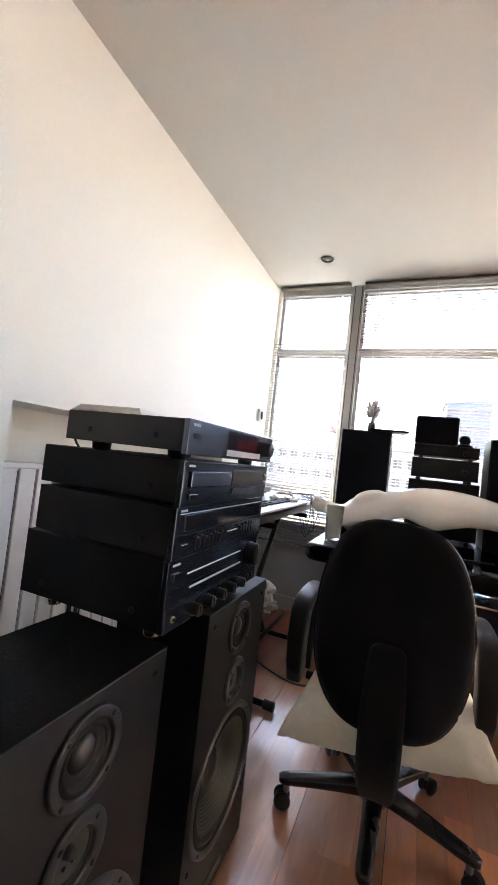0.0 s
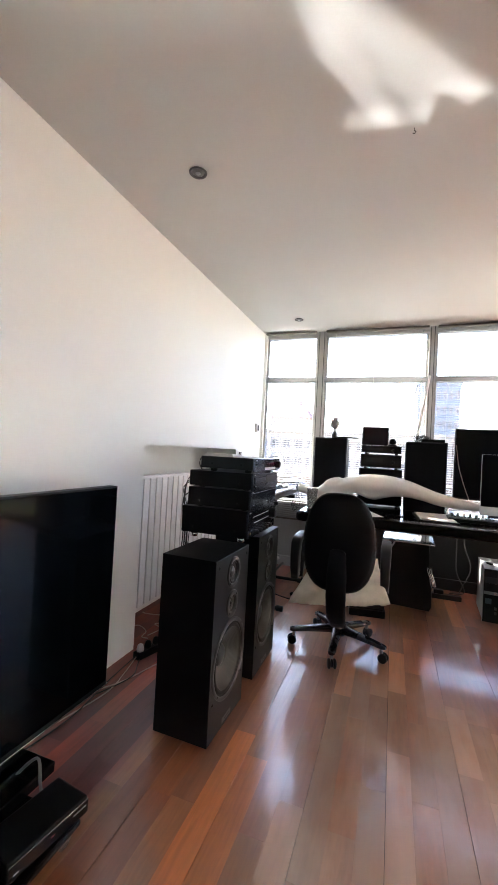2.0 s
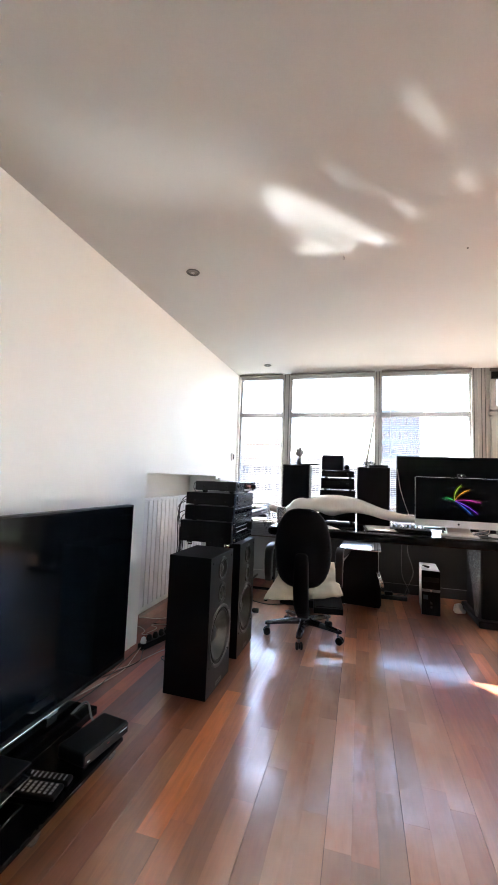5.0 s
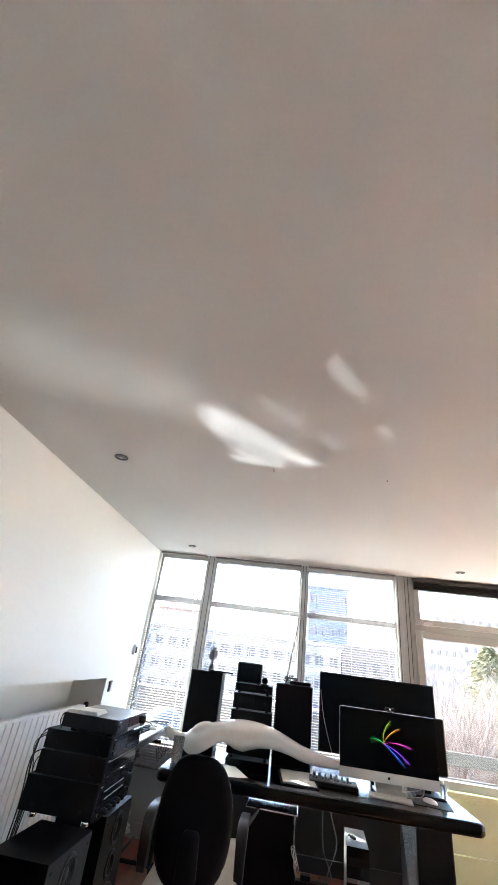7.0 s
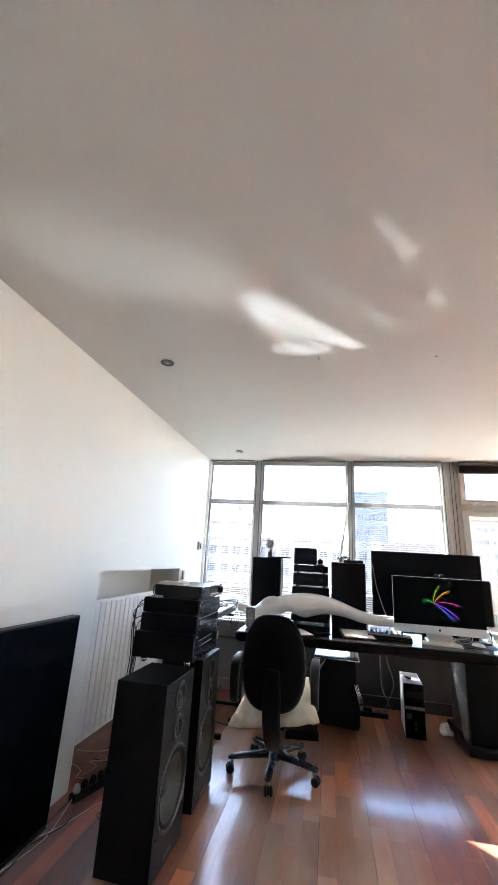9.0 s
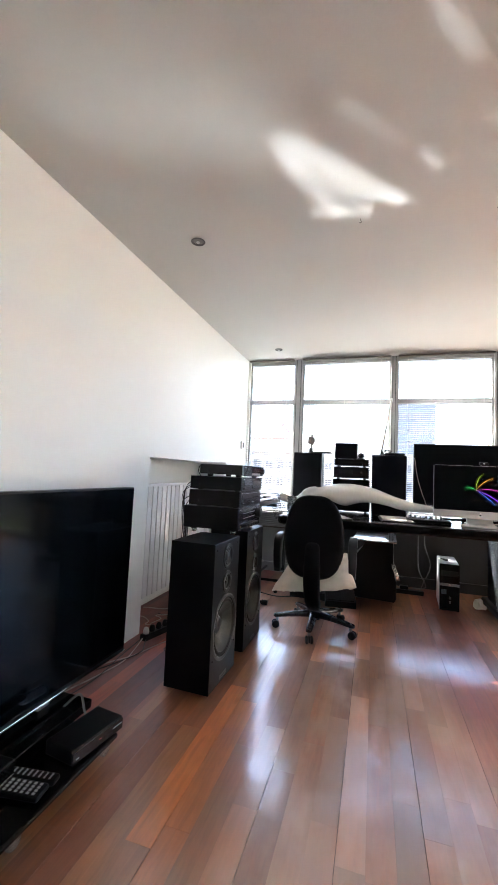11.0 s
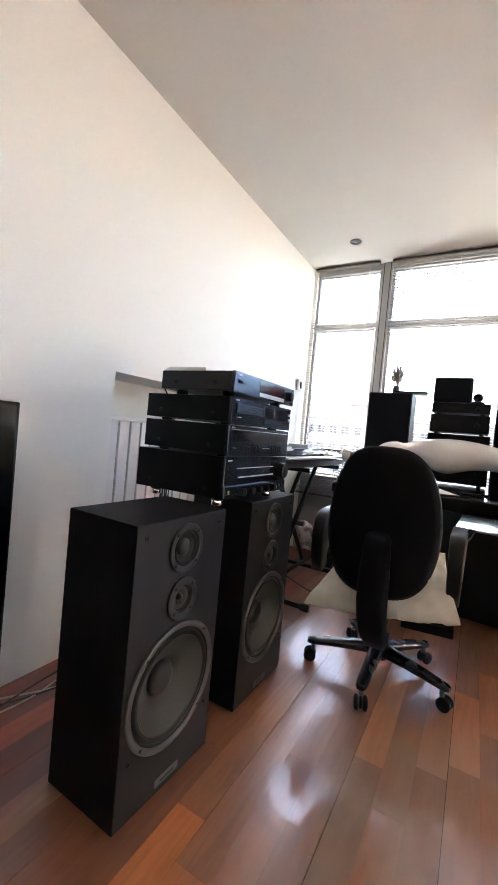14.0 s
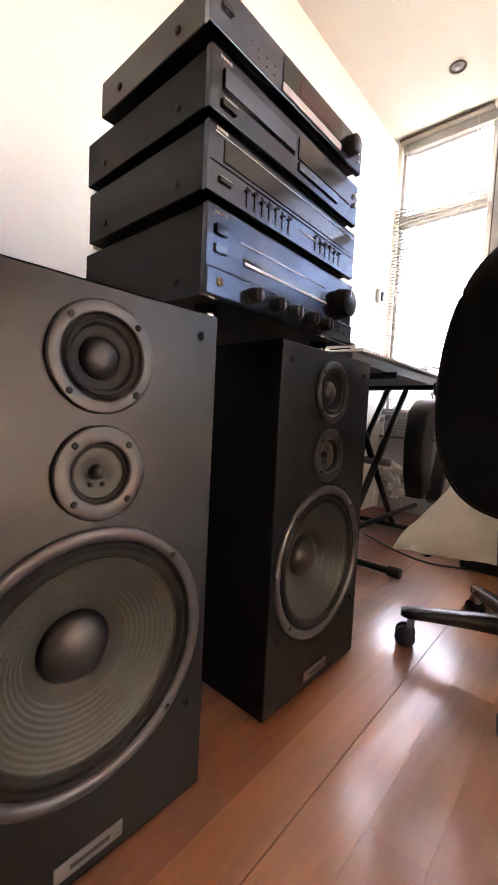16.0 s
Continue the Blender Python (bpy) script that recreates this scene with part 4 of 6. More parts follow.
def floor_cables():
    e = thing("power_strip", "dark power strip with plugs on the floor by the radiator", "power strip", (-1.01, 1.385, 0.0), -15)
    bpart("strip", PLASTIC, e, -0.026, 0.026, -0.14, 0.14, 0.0, 0.04, 0.006)
    for k, y in enumerate((-0.11, -0.055, 0.005, 0.065, 0.115)):
        m = Matrix.Translation((0.0, y, 0.0402))
        part("plug", lathe(bmnew(), [(0, 0), (0.019, 0), (0.021, 0.012), (0.015, 0.034), (0.007, 0.040), (0, 0.040)], m, 14), WHITEP if k == 0 else PLASTIC, e)
    runs = (
        (CABLEW, "thin pale cable lying on the floor", [(-1.10, 0.35, 0.004), (-1.073, 0.571, 0.004), (-1.03, 0.74, 0.004), (-0.992, 0.955, 0.004), (-1.02, 1.12, 0.004), (-1.045, 1.26, 0.02)]),
        (CABLEW, "thin pale cable lying on the floor", [(-1.11, 0.70, 0.004), (-1.078, 0.882, 0.004), (-0.981, 1.052, 0.004), (-0.901, 1.299, 0.004), (-0.80, 1.40, 0.004), (-0.68, 1.42, 0.004)]),
        (CABLEB, "black power cable lying on the floor", [(-1.08, 0.80, 0.004), (-1.0, 0.98, 0.004), (-0.96, 1.10, 0.010), (-1.0, 1.20, 0.004), (-1.035, 1.28, 0.02)]),
        (CABLEB, "dark power cable running from the strip under the television", [(-1.04, 1.30, 0.03), (-1.06, 1.20, 0.005), (-1.045, 1.02, 0.005), (-1.012, 0.78, 0.005), (-1.02, 0.60, 0.005), (-1.05, 0.42, 0.005)]),
        (CABLEW, "thin pale wire curled in the recess", [(-1.33, 1.50, 0.004), (-1.27, 1.58, 0.02), (-1.19, 1.56, 0.006), (-1.16, 1.47, 0.015), (-1.10, 1.44, 0.03)]),
        (CABLEW, "thin pale wire curled in the recess", [(-1.38, 1.80, 0.004), (-1.30, 1.74, 0.03), (-1.22, 1.82, 0.006), (-1.14, 1.88, 0.004), (-1.06, 1.80, 0.012), (-1.00, 1.70, 0.004)]),
        (CABLEB, "black cable looped on the floor", [(-0.97, 1.42, 0.075), (-0.92, 1.46, 0.11), (-0.86, 1.40, 0.06), (-0.82, 1.30, 0.004), (-0.86, 1.20, 0.004), (-0.78, 1.16, 0.004), (-0.70, 1.24, 0.004)]),
        (CABLEB, "black cable looped on the floor", [(-0.98, 1.48, 0.075), (-0.95, 1.55, 0.12), (-0.93, 1.66, 0.06), (-1.02, 1.76, 0.004), (-1.1, 1.72, 0.004), (-1.2, 1.72, 0.004)]),
        (CABLEW, "thin pale wire on the floor", [(-1.15, 1.52, 0.004), (-1.12, 1.62, 0.012), (-1.2, 1.68, 0.004), (-1.1, 1.72, 0.01), (-1.02, 1.8, 0.004)]),
    )
    for material, label, pts in runs:
        tagged(part("cable", tube(bmnew(), pts, 0.0030), material, smooth=True), label, "cable", group="floor cables")
    bm = tube(bmnew(), [(-0.86, 0.32, 0.10), (-0.80, 0.36, 0.16), (-0.74, 0.32, 0.13), (-0.70, 0.29, 0.125)], 0.0045)
    tagged(part("cable", bm, BADGE, smooth=True), "thick pale cable arching behind the recorder", "cable", group="floor cables")


floor_cables()


# ---------- keyboard stand by the window ----------
def keyboard_stand():
    e = thing("keyboard_stand", "black folding X keyboard stand on the wooden floor", "stand", (-0.80, 2.64, 0.0))
    for y in (-0.36, 0.36):
        bm = rod(bmnew(), (-0.29, y, 0.022), (0.31, y, 0.022), 0.014)
        f = part("foot_bar", bm, PLASTIC, e)
        for x in (-0.30, 0.27):
            part("rubber_foot", rod(bmnew(), (x, y, 0.022), (x + 0.05, y, 0.022), 0.021), RUBBER, f)
        part("top_bar", rod(bmnew(), (-0.20, y * 0.8, 0.795), (0.22, y * 0.8, 0.795), 0.014), PLASTIC, e)
    for dx, s in ((-0.05, 1), (0.0, -1), (0.05, 1)):
        bm = bmnew()
        rod(bm, (dx, -0.36 * s, 0.03), (dx, 0.29 * s, 0.79), 0.016, seg=10)
        part("brace", bm, PLASTIC, e)
    part("pivot", rod(bmnew(), (-0.09, 0.02, 0.41), (0.10, 0.02, 0.41), 0.02), BADGE, e)
    part("cross_tube", rod(bmnew(), (0.12, -0.36, 0.16), (0.12, 0.36, 0.16), 0.012), PLASTIC, e)


def synth():
    e = thing("keyboard_synthesizer", "dark grey electronic keyboard with black and white keys on its stand", "keyboard", (-0.80, 2.62, 0.81), 0)
    w, l = 0.36, 1.16
    bm = prism(bmnew(), [(-w / 2, 0.0), (w / 2, 0.0), (w / 2, 0.035), (0.03, 0.045), (-w / 2, 0.095)], -l / 2, l / 2, "xz", 0.004)
    part("body", bm, SYNTH, e)
    n = 36
    kw = (l - 0.14) / n
    key = part("white_key", box(bmnew(), 0.035, w / 2 + 0.006, 0.0006, kw - 0.0006, 0.046, 0.058, 0.0015, 1), WHITEP, e)
    key.location = (0, -l / 2 + 0.07, 0)
    for k in range(1, n):
        again("white_key", key, e, (0, -l / 2 + 0.07 + k * kw, 0))
    bk = None
    for k in range(n - 1):
        if k % 7 in (2, 6):
            continue
        y = -l / 2 + 0.07 + (k + 1) * kw
        if bk is None:
            bk = part("black_key", box(bmnew(), 0.035, 0.120, -0.006, 0.006, 0.0585, 0.068, 0.002, 1), PLASTIC, e)
            bk.location = (0, y, 0)
        else:
            again("black_key", bk, e, (0, y, 0))
    bpart("display", PANEL, e, -0.11, -0.03, -0.07, 0.11, 0.0875, 0.0885)
    for k in range(8):
        bpart("button", PLASTIC, e, -0.10, -0.085, 0.16 + 0.03 * k, 0.18 + 0.03 * k, 0.078, 0.088, 0.001)


def keyboard_clutter():
    e = thing("notebook_pile", "untidy pile of papers and booklets on the keyboard", "papers", (-0.86, 2.42, 0.895), 12)
    for k in range(4):
        bpart("booklet", (PAPER, WHITEP, RAIL, PAPER)[k], e, -0.11 + 0.01 * k, 0.10 - 0.012 * k, -0.15 + 0.01 * k, 0.14, 0.012 * k, 0.012 * k + 0.011, 0.001)
    e = thing("carton", "flattened beige cardboard strip leaning on the keyboard", "box", (-0.93, 2.78, 0.905), -8)
    bpart("board", RAIL, e, -0.06, 0.06, -0.20, 0.20, 0.0, 0.03, 0.003)
    e = thing("headset", "pale headset lying on the keyboard", "headset", (-0.74, 2.93, 0.872), 20)
    part("band", tube(bmnew(), [(-0.06, -0.05, 0.02), (-0.05, 0.03, 0.03), (0.0, 0.07, 0.035), (0.05, 0.03, 0.03), (0.06, -0.05, 0.02)], 0.008), WHITEP, e)
    for x in (-0.06, 0.06):
        part("ear_cup", lathe(bmnew(), [(0, 0), (0.026, 0), (0.03, 0.01), (0.022, 0.02), (0, 0.022)], Matrix.Translation((x, -0.055, 0.0)), 18), WHITEP, e)
    for k in range(5):
        y = 3.02 + 0.03 * k
        bm = tube(bmnew(), [(-0.80 + 0.03 * k, y, 0.90), (-0.68 + 0.02 * k, y - 0.02, 0.915), (-0.595, y, 0.88), (-0.585 + 0.01 * k, y, 0.78 - 0.04 * (k % 3)), (-0.61, y - 0.02, 0.70 - 0.05 * (k % 2)), (-0.66, y, 0.80)], 0.0028)
        tagged(part("cable", bm, CABLEB, smooth=True), "black cable hanging in loops from the keyboard", "cable", group="keyboard cables")
    # crumpled bag of tubes hanging in the stand
    bm = bmnew()
    rnd = random.Random(5)
    for k in range(3):
        bmesh.ops.create_icosphere(bm, subdivisions=4, radius=0.042 - 0.006 * k, matrix=Matrix.Translation((0.01 * k, 0.03 * k - 0.02, 0.14 - 0.06 * k)) @ Matrix.Diagonal((1, 0.8, 1.25, 1)))
    for v in bm.verts:
        v.co += 0.040 * Vector((noise.noise(v.co * 30), noise.noise(v.co * 30 + Vector((5, 1, 2))), noise.noise(v.co * 30 + Vector((9, 4, 7)))))
    ob = tagged(part("plastic_bag", bm, CORD, smooth=True), "crumpled pale plastic bag tucked into the keyboard stand", "bag")
    ob.location = (-0.74, 2.78, 0.22)
    tagged(part("cable", tube(bmnew(), [(-0.30, 2.62, 0.006), (-0.45, 2.55, 0.006), (-0.62, 2.6, 0.006), (-0.85, 2.75, 0.006)], 0.005), CABLEB, smooth=True), "black cable crossing the floor by the stand", "cable", group="floor cables")
    tagged(part("pedal_plug", lathe(bmnew(), [(0, 0), (0.016, 0), (0.02, 0.014), (0.012, 0.024), (0, 0.026)], Matrix(), 14), PLASTIC), "small dark round plug on the floor", "plug").location = (-0.50, 2.66, 0)


keyboard_stand()
synth()
keyboard_clutter()


# ---------- the office chair ----------
def office_chair():
    cx, cy = -0.030, 1.930
    e = thing("office_chair", "black fabric swivel office chair with armrests, back turned to the room", "chair", (cx, cy, 0.0))
    arms = [radians(-90 + 72 * k) for k in range(5)]
    for a in arms:
        d = Vector((math.cos(a), math.sin(a), 0))
        s = d.cross(Vector((0, 0, 1)))
        secs = []
        for t, wd, z0, z1 in ((0.02, 0.031, 0.085, 0.135), (0.06, 0.029, 0.087, 0.133), (0.12, 0.026, 0.086, 0.125), (0.20, 0.0235, 0.082, 0.114), (0.265, 0.0225, 0.077, 0.104), (0.290, 0.0195, 0.076, 0.100), (0.302, 0.012, 0.079, 0.096)):
            secs.append([d * t + s * (wd * sgnpow(math.cos(q), 0.6)) + Vector((0, 0, (z0 + z1) / 2 + (z1 - z0) / 2 * sgnpow(math.sin(q), 0.6))) for q in [2 * math.pi * k / 18 for k in range(18)]])
        part("base_arm", loft(bmnew(), secs), CHAIRBASE, e)
        c = part("castor", rod(bmnew(), d * 0.275 + Vector((0, 0, 0.05)), d * 0.275 + Vector((0, 0, 0.08)), 0.010), BADGE, e)
        side = s if a != arms[0] else (s + d * 0.35).normalized()
        base = d * 0.275 + Vector((0, 0, 0.027)) - side.cross(Vector((0, 0, 1))) * 0.012
        for o in (-0.024, 0.008):
            m = Matrix.Translation(base + side * o) @ side.to_track_quat("Z", "Y").to_matrix().to_4x4()
            part("wheel", lathe(bmnew(), [(0, 0), (0.020, 0), (0.0265, 0.004), (0.0265, 0.012), (0.020, 0.016), (0, 0.016)], m, 22), RUBBER, c)
        hood = bmnew()
        m = Matrix.Translation(base + Vector((0, 0, 0.002)) - side * 0.026) @ side.to_track_quat("Z", "Y").to_matrix().to_4x4()
        lathe(hood, [(0.0, 0.020), (0.018, 0.020), (0.022, 0.022), (0.022, 0.030), (0.018, 0.032), (0.0, 0.032)], m, 18)
        part("hood", hood, PLASTIC, c)
    part("hub", lathe(bmnew(), [(0, 0.075), (0.045, 0.078), (0.050, 0.10), (0.042, 0.135), (0.030, 0.15), (0, 0.152)], Matrix(), 28), PLASTIC, e)
    part("gas_lift", lathe(bmnew(), [(0.028, 0.14), (0.028, 0.26), (0.016, 0.262), (0.016, 0.36), (0, 0.36)], Matrix(), 24), PLASTIC, e)
    bpart("tilt_plate", PLASTIC, e, -0.09, 0.09, -0.12, 0.12, 0.335, 0.375, 0.01)
    bm = bmnew()
    prof = []
    for z, k in ((0.352, 0.86), (0.360, 0.97), (0.38, 1.0), (0.400, 0.98), (0.412, 0.88), (0.416, 0.6)):
        prof.append([(0.200 * k * sgnpow(math.cos(t), 0.62), 0.135 + 0.170 * k * sgnpow(math.sin(t), 0.62), z) for t in [2 * math.pi * i / 40 for i in range(40)]])
    part("seat", loft(bm, prof), CLOTH, e)
    # backrest: a rounded shell, hollowed towards the sitter
    bm, zc, secs = bmnew(), 0.700, []
    for off, k in ((-0.0372, 0.06), (-0.0368, 0.30), (-0.0352, 0.55), (-0.0325, 0.76), (-0.027, 0.90), (-0.018, 0.975), (-0.004, 1.0), (0.010, 0.985), (0.020, 0.93), (0.024, 0.80), (0.027, 0.5), (0.028, 0.1)):
        ring = []
        for i in range(64):
            t = 2 * math.pi * i / 64
            c, s = sgnpow(math.cos(t), 0.62), sgnpow(math.sin(t), 0.64)
            x = 0.205 * k * c * (1 - 0.20 * max(0, s) ** 1.3 - 0.10 * max(0, -s) ** 2)
            z = zc + (0.277 if s > 0 else 0.278) * k * s
            ring.append((x + 0.004, -0.238 + off + 0.60 * x * x - 0.02 * (k * s) ** 2, z))
        secs.append(ring)
    rim = [(x, y, z) for x, y, z in secs[6]]
    part("backrest", loft(bm, secs), CLOTH, e)
    part("edge_trim", tube(bmnew(), rim + rim[:1], 0.0045, 6, 1), CHAIRBASE, e, "smooth black edge moulding round the backrest")
    bm, secs = bmnew(), []
    for z, y, wd, th in ((0.664, -0.270, 0.014, 0.005), (0.661, -0.277, 0.028, 0.008), (0.652, -0.281, 0.040, 0.009), (0.636, -0.283, 0.047, 0.010), (0.59, -0.286, 0.050, 0.011), (0.50, -0.290, 0.055, 0.018), (0.40, -0.282, 0.055, 0.022), (0.32, -0.255, 0.054, 0.026), (0.255, -0.205, 0.052, 0.030), (0.205, -0.13, 0.047, 0.034), (0.185, -0.05, 0.040, 0.034)):
        lean = min(1.0, max(0.0, (0.42 - z) / 0.2))
        secs.append([(0.006 + wd * a, y + th * b * (1 - lean * 0.6), z + th * b * lean) for a, b in ((-1, 0.6), (-1, -0.4), (-0.75, -1), (0.75, -1), (1, -0.4), (1, 0.6))])
    part("spine_cover", loft(bm, secs), CLOTH, e, "black padded back support")
    for sx in (-1, 1):
        bm, secs = bmnew(), []
        x0 = -0.005 + sx * 0.268
        path = ((-0.075, 0.420, 0.024, 0.040), (-0.095, 0.50, 0.026, 0.042), (-0.100, 0.60, 0.028, 0.042), (-0.090, 0.685, 0.030, 0.034), (-0.060, 0.720, 0.031, 0.020), (0.0, 0.733, 0.029, 0.015), (0.09, 0.733, 0.028, 0.015), (0.15, 0.720, 0.026, 0.017), (0.175, 0.68, 0.022, 0.020), (0.165, 0.60, 0.020, 0.02), (0.12, 0.50, 0.018, 0.02), (0.08, 0.41, 0.018, 0.018), (0.06, 0.375, 0.018, 0.015))
        path = [(y, 0.42 + (z - 0.42) * 0.76 if z > 0.42 else z, wd, th) for y, z, wd, th in path]
        for i, (y, z, wd, th) in enumerate(path):
            a, b = path[max(i - 1, 0)], path[min(i + 1, len(path) - 1)]
            way = Vector((0, b[0] - a[0], b[1] - a[1])).normalized()
            nor = Vector((0, -way.z, way.y))
            secs.append([Vector((x0 + wd * sgnpow(math.cos(q), 0.32), y, z)) + nor * th * sgnpow(math.sin(q), 0.32) for q in [2 * math.pi * k / 20 for k in range(20)]])
        part("armrest", loft(bm, secs), ARMREST, e)
        part("arm_bracket", rod(bmnew(), (x0 - sx * 0.01, 0.05, 0.36), (sx * 0.06, 0.05, 0.36), 0.014), PLASTIC, e)


def sgnpow(v, p):
    return math.copysign(abs(v) ** p, v)


def pillow():
    bm = bmnew()
    n = 40
    top, bot = {}, {}
    for i in range(n + 1):
        for j in range(n + 1):
            u, v = 2 * i / n - 1, 2 * j / n - 1
            s = (v + 1) / 2
            x = u * (0.288 - 0.085 * s) * (1 - 0.05 * (1 - v * v))
            y, z = -0.005 + 0.36 * s + 0.015 * (1 - u * u), 0.338 + 0.175 * s ** 0.75 + 0.045 * u * (1 - 0.6 * s) - 0.02 * (1 - u * u) * (1 - s)
            t = 0.060 * max(0, (1 - u ** 4)) ** 0.6 * max(0, (1 - v ** 4)) ** 0.6
            w = 0.014 * noise.noise(Vector((x * 9, s * 4, 1.0))) + 0.012 * noise.noise(Vector((x * 22, s * 7, 4.0))) + 0.006 * noise.noise(Vector((x * 50, s * 9, 2.0)))
            lift = Vector((0.0, -0.55, 0.83))
            top[i, j] = bm.verts.new(Vector((x, y, z)) + lift * (t * 0.6 + w * (t > 0) + 0.003))
            bot[i, j] = bm.verts.new(Vector((x, y, z)) - lift * (0.5 * t - w))
    for i in range(n):
        for j in range(n):
            bm.faces.new((top[i, j], top[i + 1, j], top[i + 1, j + 1], top[i, j + 1])).smooth = True
            bm.faces.new((bot[i, j], bot[i, j + 1], bot[i + 1, j + 1], bot[i + 1, j])).smooth = True
    for k in range(n):
        for a, b in (((k, 0), (k + 1, 0)), ((k + 1, n), (k, n)), ((n, k), (n, k + 1)), ((0, k + 1), (0, k))):
            bm.faces.new((top[a], bot[a], bot[b], top[b])).smooth = True
    ob = tagged(part("pillow", bm, PILLOW), "creased cream cotton pillow on the chair seat", "pillow")
    ob.location = (-0.020, 1.725, 0.0)


office_chair()
pillow()


# ---------- the desk ----------
DZ = 0.770
STEELTOP = mat("polished_steel_top", (0.62, 0.64, 0.67), 0.07, rvar=0.02, metal=1.0, var=0.04, bump=0)


def desk():
    e = thing("desk", "long black lacquered desk with thick rounded edges on slab legs", "desk", (0, 0, 0))
    bm = bmnew()
    out = []
    x0, x1, y0, y1, r = -0.415, 1.700, 2.235, 3.215, 0.05
    for cx, cy, a0 in ((x1 - r, y0 + r, -90), (x1 - r, y1 - r, 0), (x0 + r, y1 - r, 90), (x0 + r, y0 + r, 180)):
        for k in range(7):
            a = radians(a0 + 15 * k)
            out.append((cx + r * math.cos(a), cy + r * math.sin(a)))
    secs = []
    for inset, z in ((0.030, DZ - 0.075), (0.010, DZ - 0.070), (0.0, DZ - 0.055), (0.0, DZ - 0.022), (0.006, DZ - 0.008), (0.020, DZ)):
        mx, my = (x0 + x1) / 2, (y0 + y1) / 2
        secs.append([(mx + (x - mx) * (1 - inset / ((x1 - x0) / 2)), my + (y - my) * (1 - inset / ((y1 - y0) / 2)), z) for x, y in out])
    part("desktop", loft(bm, secs), GLOSS, e)
    for a, b in ((-0.32, -0.06), (1.385, 1.625)):
        leg = bpart("leg", BLACKV, e, a, b, 2.66, 3.16, 0.062, DZ - 0.076, 0.012)
        bpart("base_plate", PLASTIC, leg, a - 0.035, b + 0.10, 2.60, 3.24, 0.0, 0.0615, 0.018, "", 3)


desk()


def mannequin():
    bm, secs = bmnew(), []
    # x, lower edge, upper edge, half depth
    rows = ((-0.362, 0.835, 0.865, 0.020), (-0.345, 0.800, 0.905, 0.050), (-0.315, 0.782, 0.940, 0.080), (-0.273, 0.774, 0.968, 0.105), (-0.22, 0.790, 0.994, 0.125), (-0.175, 0.815, 0.999, 0.132), (-0.107, 0.862, 1.016, 0.13),
            (-0.033, 0.892, 1.039, 0.12), (0.018, 0.874, 1.049, 0.12), (0.06, 0.856, 1.054, 0.125), (0.123, 0.848, 1.057, 0.132), (0.185, 0.868, 1.056, 0.130), (0.258, 0.888, 1.048, 0.118),
            (0.331, 0.893, 1.035, 0.100), (0.404, 0.888, 1.015, 0.085), (0.488, 0.873, 0.983, 0.074), (0.571, 0.850, 0.953, 0.066), (0.655, 0.839, 0.933, 0.058), (0.717, 0.834, 0.918, 0.052), (0.82, 0.836, 0.902, 0.046), (0.93, 0.836, 0.882, 0.038), (0.96, 0.845, 0.868, 0.02))
    for x, lo, hi, d in rows:
        zc, h = (lo + hi) / 2, (hi - lo) / 2
        secs.append([(x, 2.745 + d * math.cos(t) - 0.05 * max(0.0, x - 0.2), zc + h * sgnpow(math.sin(t), 0.9)) for t in [2 * math.pi * k / 28 for k in range(28)]])
    loft(bm, secs)
    bmesh.ops.subdivide_edges(bm, edges=bm.edges[:], cuts=1, smooth=0.6, use_grid_fill=True)
    # the neck, and the rounded shoulder
    loft(bm, [[(x, 2.74 + r * math.cos(t), z + r * math.sin(t)) for t in [2 * math.pi * k / 20 for k in range(20)]] for x, z, r in ((-0.295, 0.862, 0.052), (-0.36, 0.868, 0.044), (-0.42, 0.880, 0.038), (-0.475, 0.897, 0.040), (-0.505, 0.905, 0.043), (-0.508, 0.906, 0.036))])
    bmesh.ops.create_uvsphere(bm, u_segments=24, v_segments=14, radius=0.055, matrix=Matrix.Translation((-0.205, 2.685, 0.972)) @ Matrix.Rotation(radians(-18), 4, "Y") @ Matrix.Diagonal((1.6, 0.9, 0.70, 1)))
    ob = part("mannequin", bm, MANNEQ, smooth=True)
    blend = ob.modifiers.new("blend", "REMESH")
    blend.mode, blend.voxel_size, blend.use_smooth_shade = "VOXEL", 0.009, True
    ease = ob.modifiers.new("ease", "SMOOTH")
    ease.factor, ease.iterations = 0.5, 16
    tagged(ob, "white glossy mannequin figure lying arched on the black desk", "mannequin")


mannequin()


def tumbler():
    bm = lathe(bmnew(), [(0, 0.0), (0.031, 0.0), (0.035, 0.004), (0.043, 0.155), (0.0415, 0.155), (0.033, 0.008), (0, 0.007)], Matrix(), 28)
    ob = tagged(part("plastic_tumbler", bm, TUMBLER), "clear plastic tumbler on the black desk", "cup")
    ob.location = (-0.333, 2.45, DZ)


tumbler()


def desk_speaker(x0, x1, y, z1, label):
    e = thing("shelf_speaker", label, "loudspeaker", ((x0 + x1) / 2, y, DZ), group="desk loudspeakers")
    w, h = x1 - x0, z1 - DZ
    bpart("cabinet", BLACKV, e, -w / 2, w / 2, 0.018, 0.235, 0.0, h, 0.004)
    bpart("grille", CLOTH, e, -w / 2 + 0.004, w / 2 - 0.004, 0.0, 0.0175, 0.006, h - 0.004, 0.006, "black cloth grille")


desk_speaker(-0.432, -0.146, 2.975, 1.350, "tall black loudspeaker standing on the desk by the window")
desk_speaker(0.345, 0.655, 2.865, 1.340, "tall black loudspeaker on the desk beside the big screen")


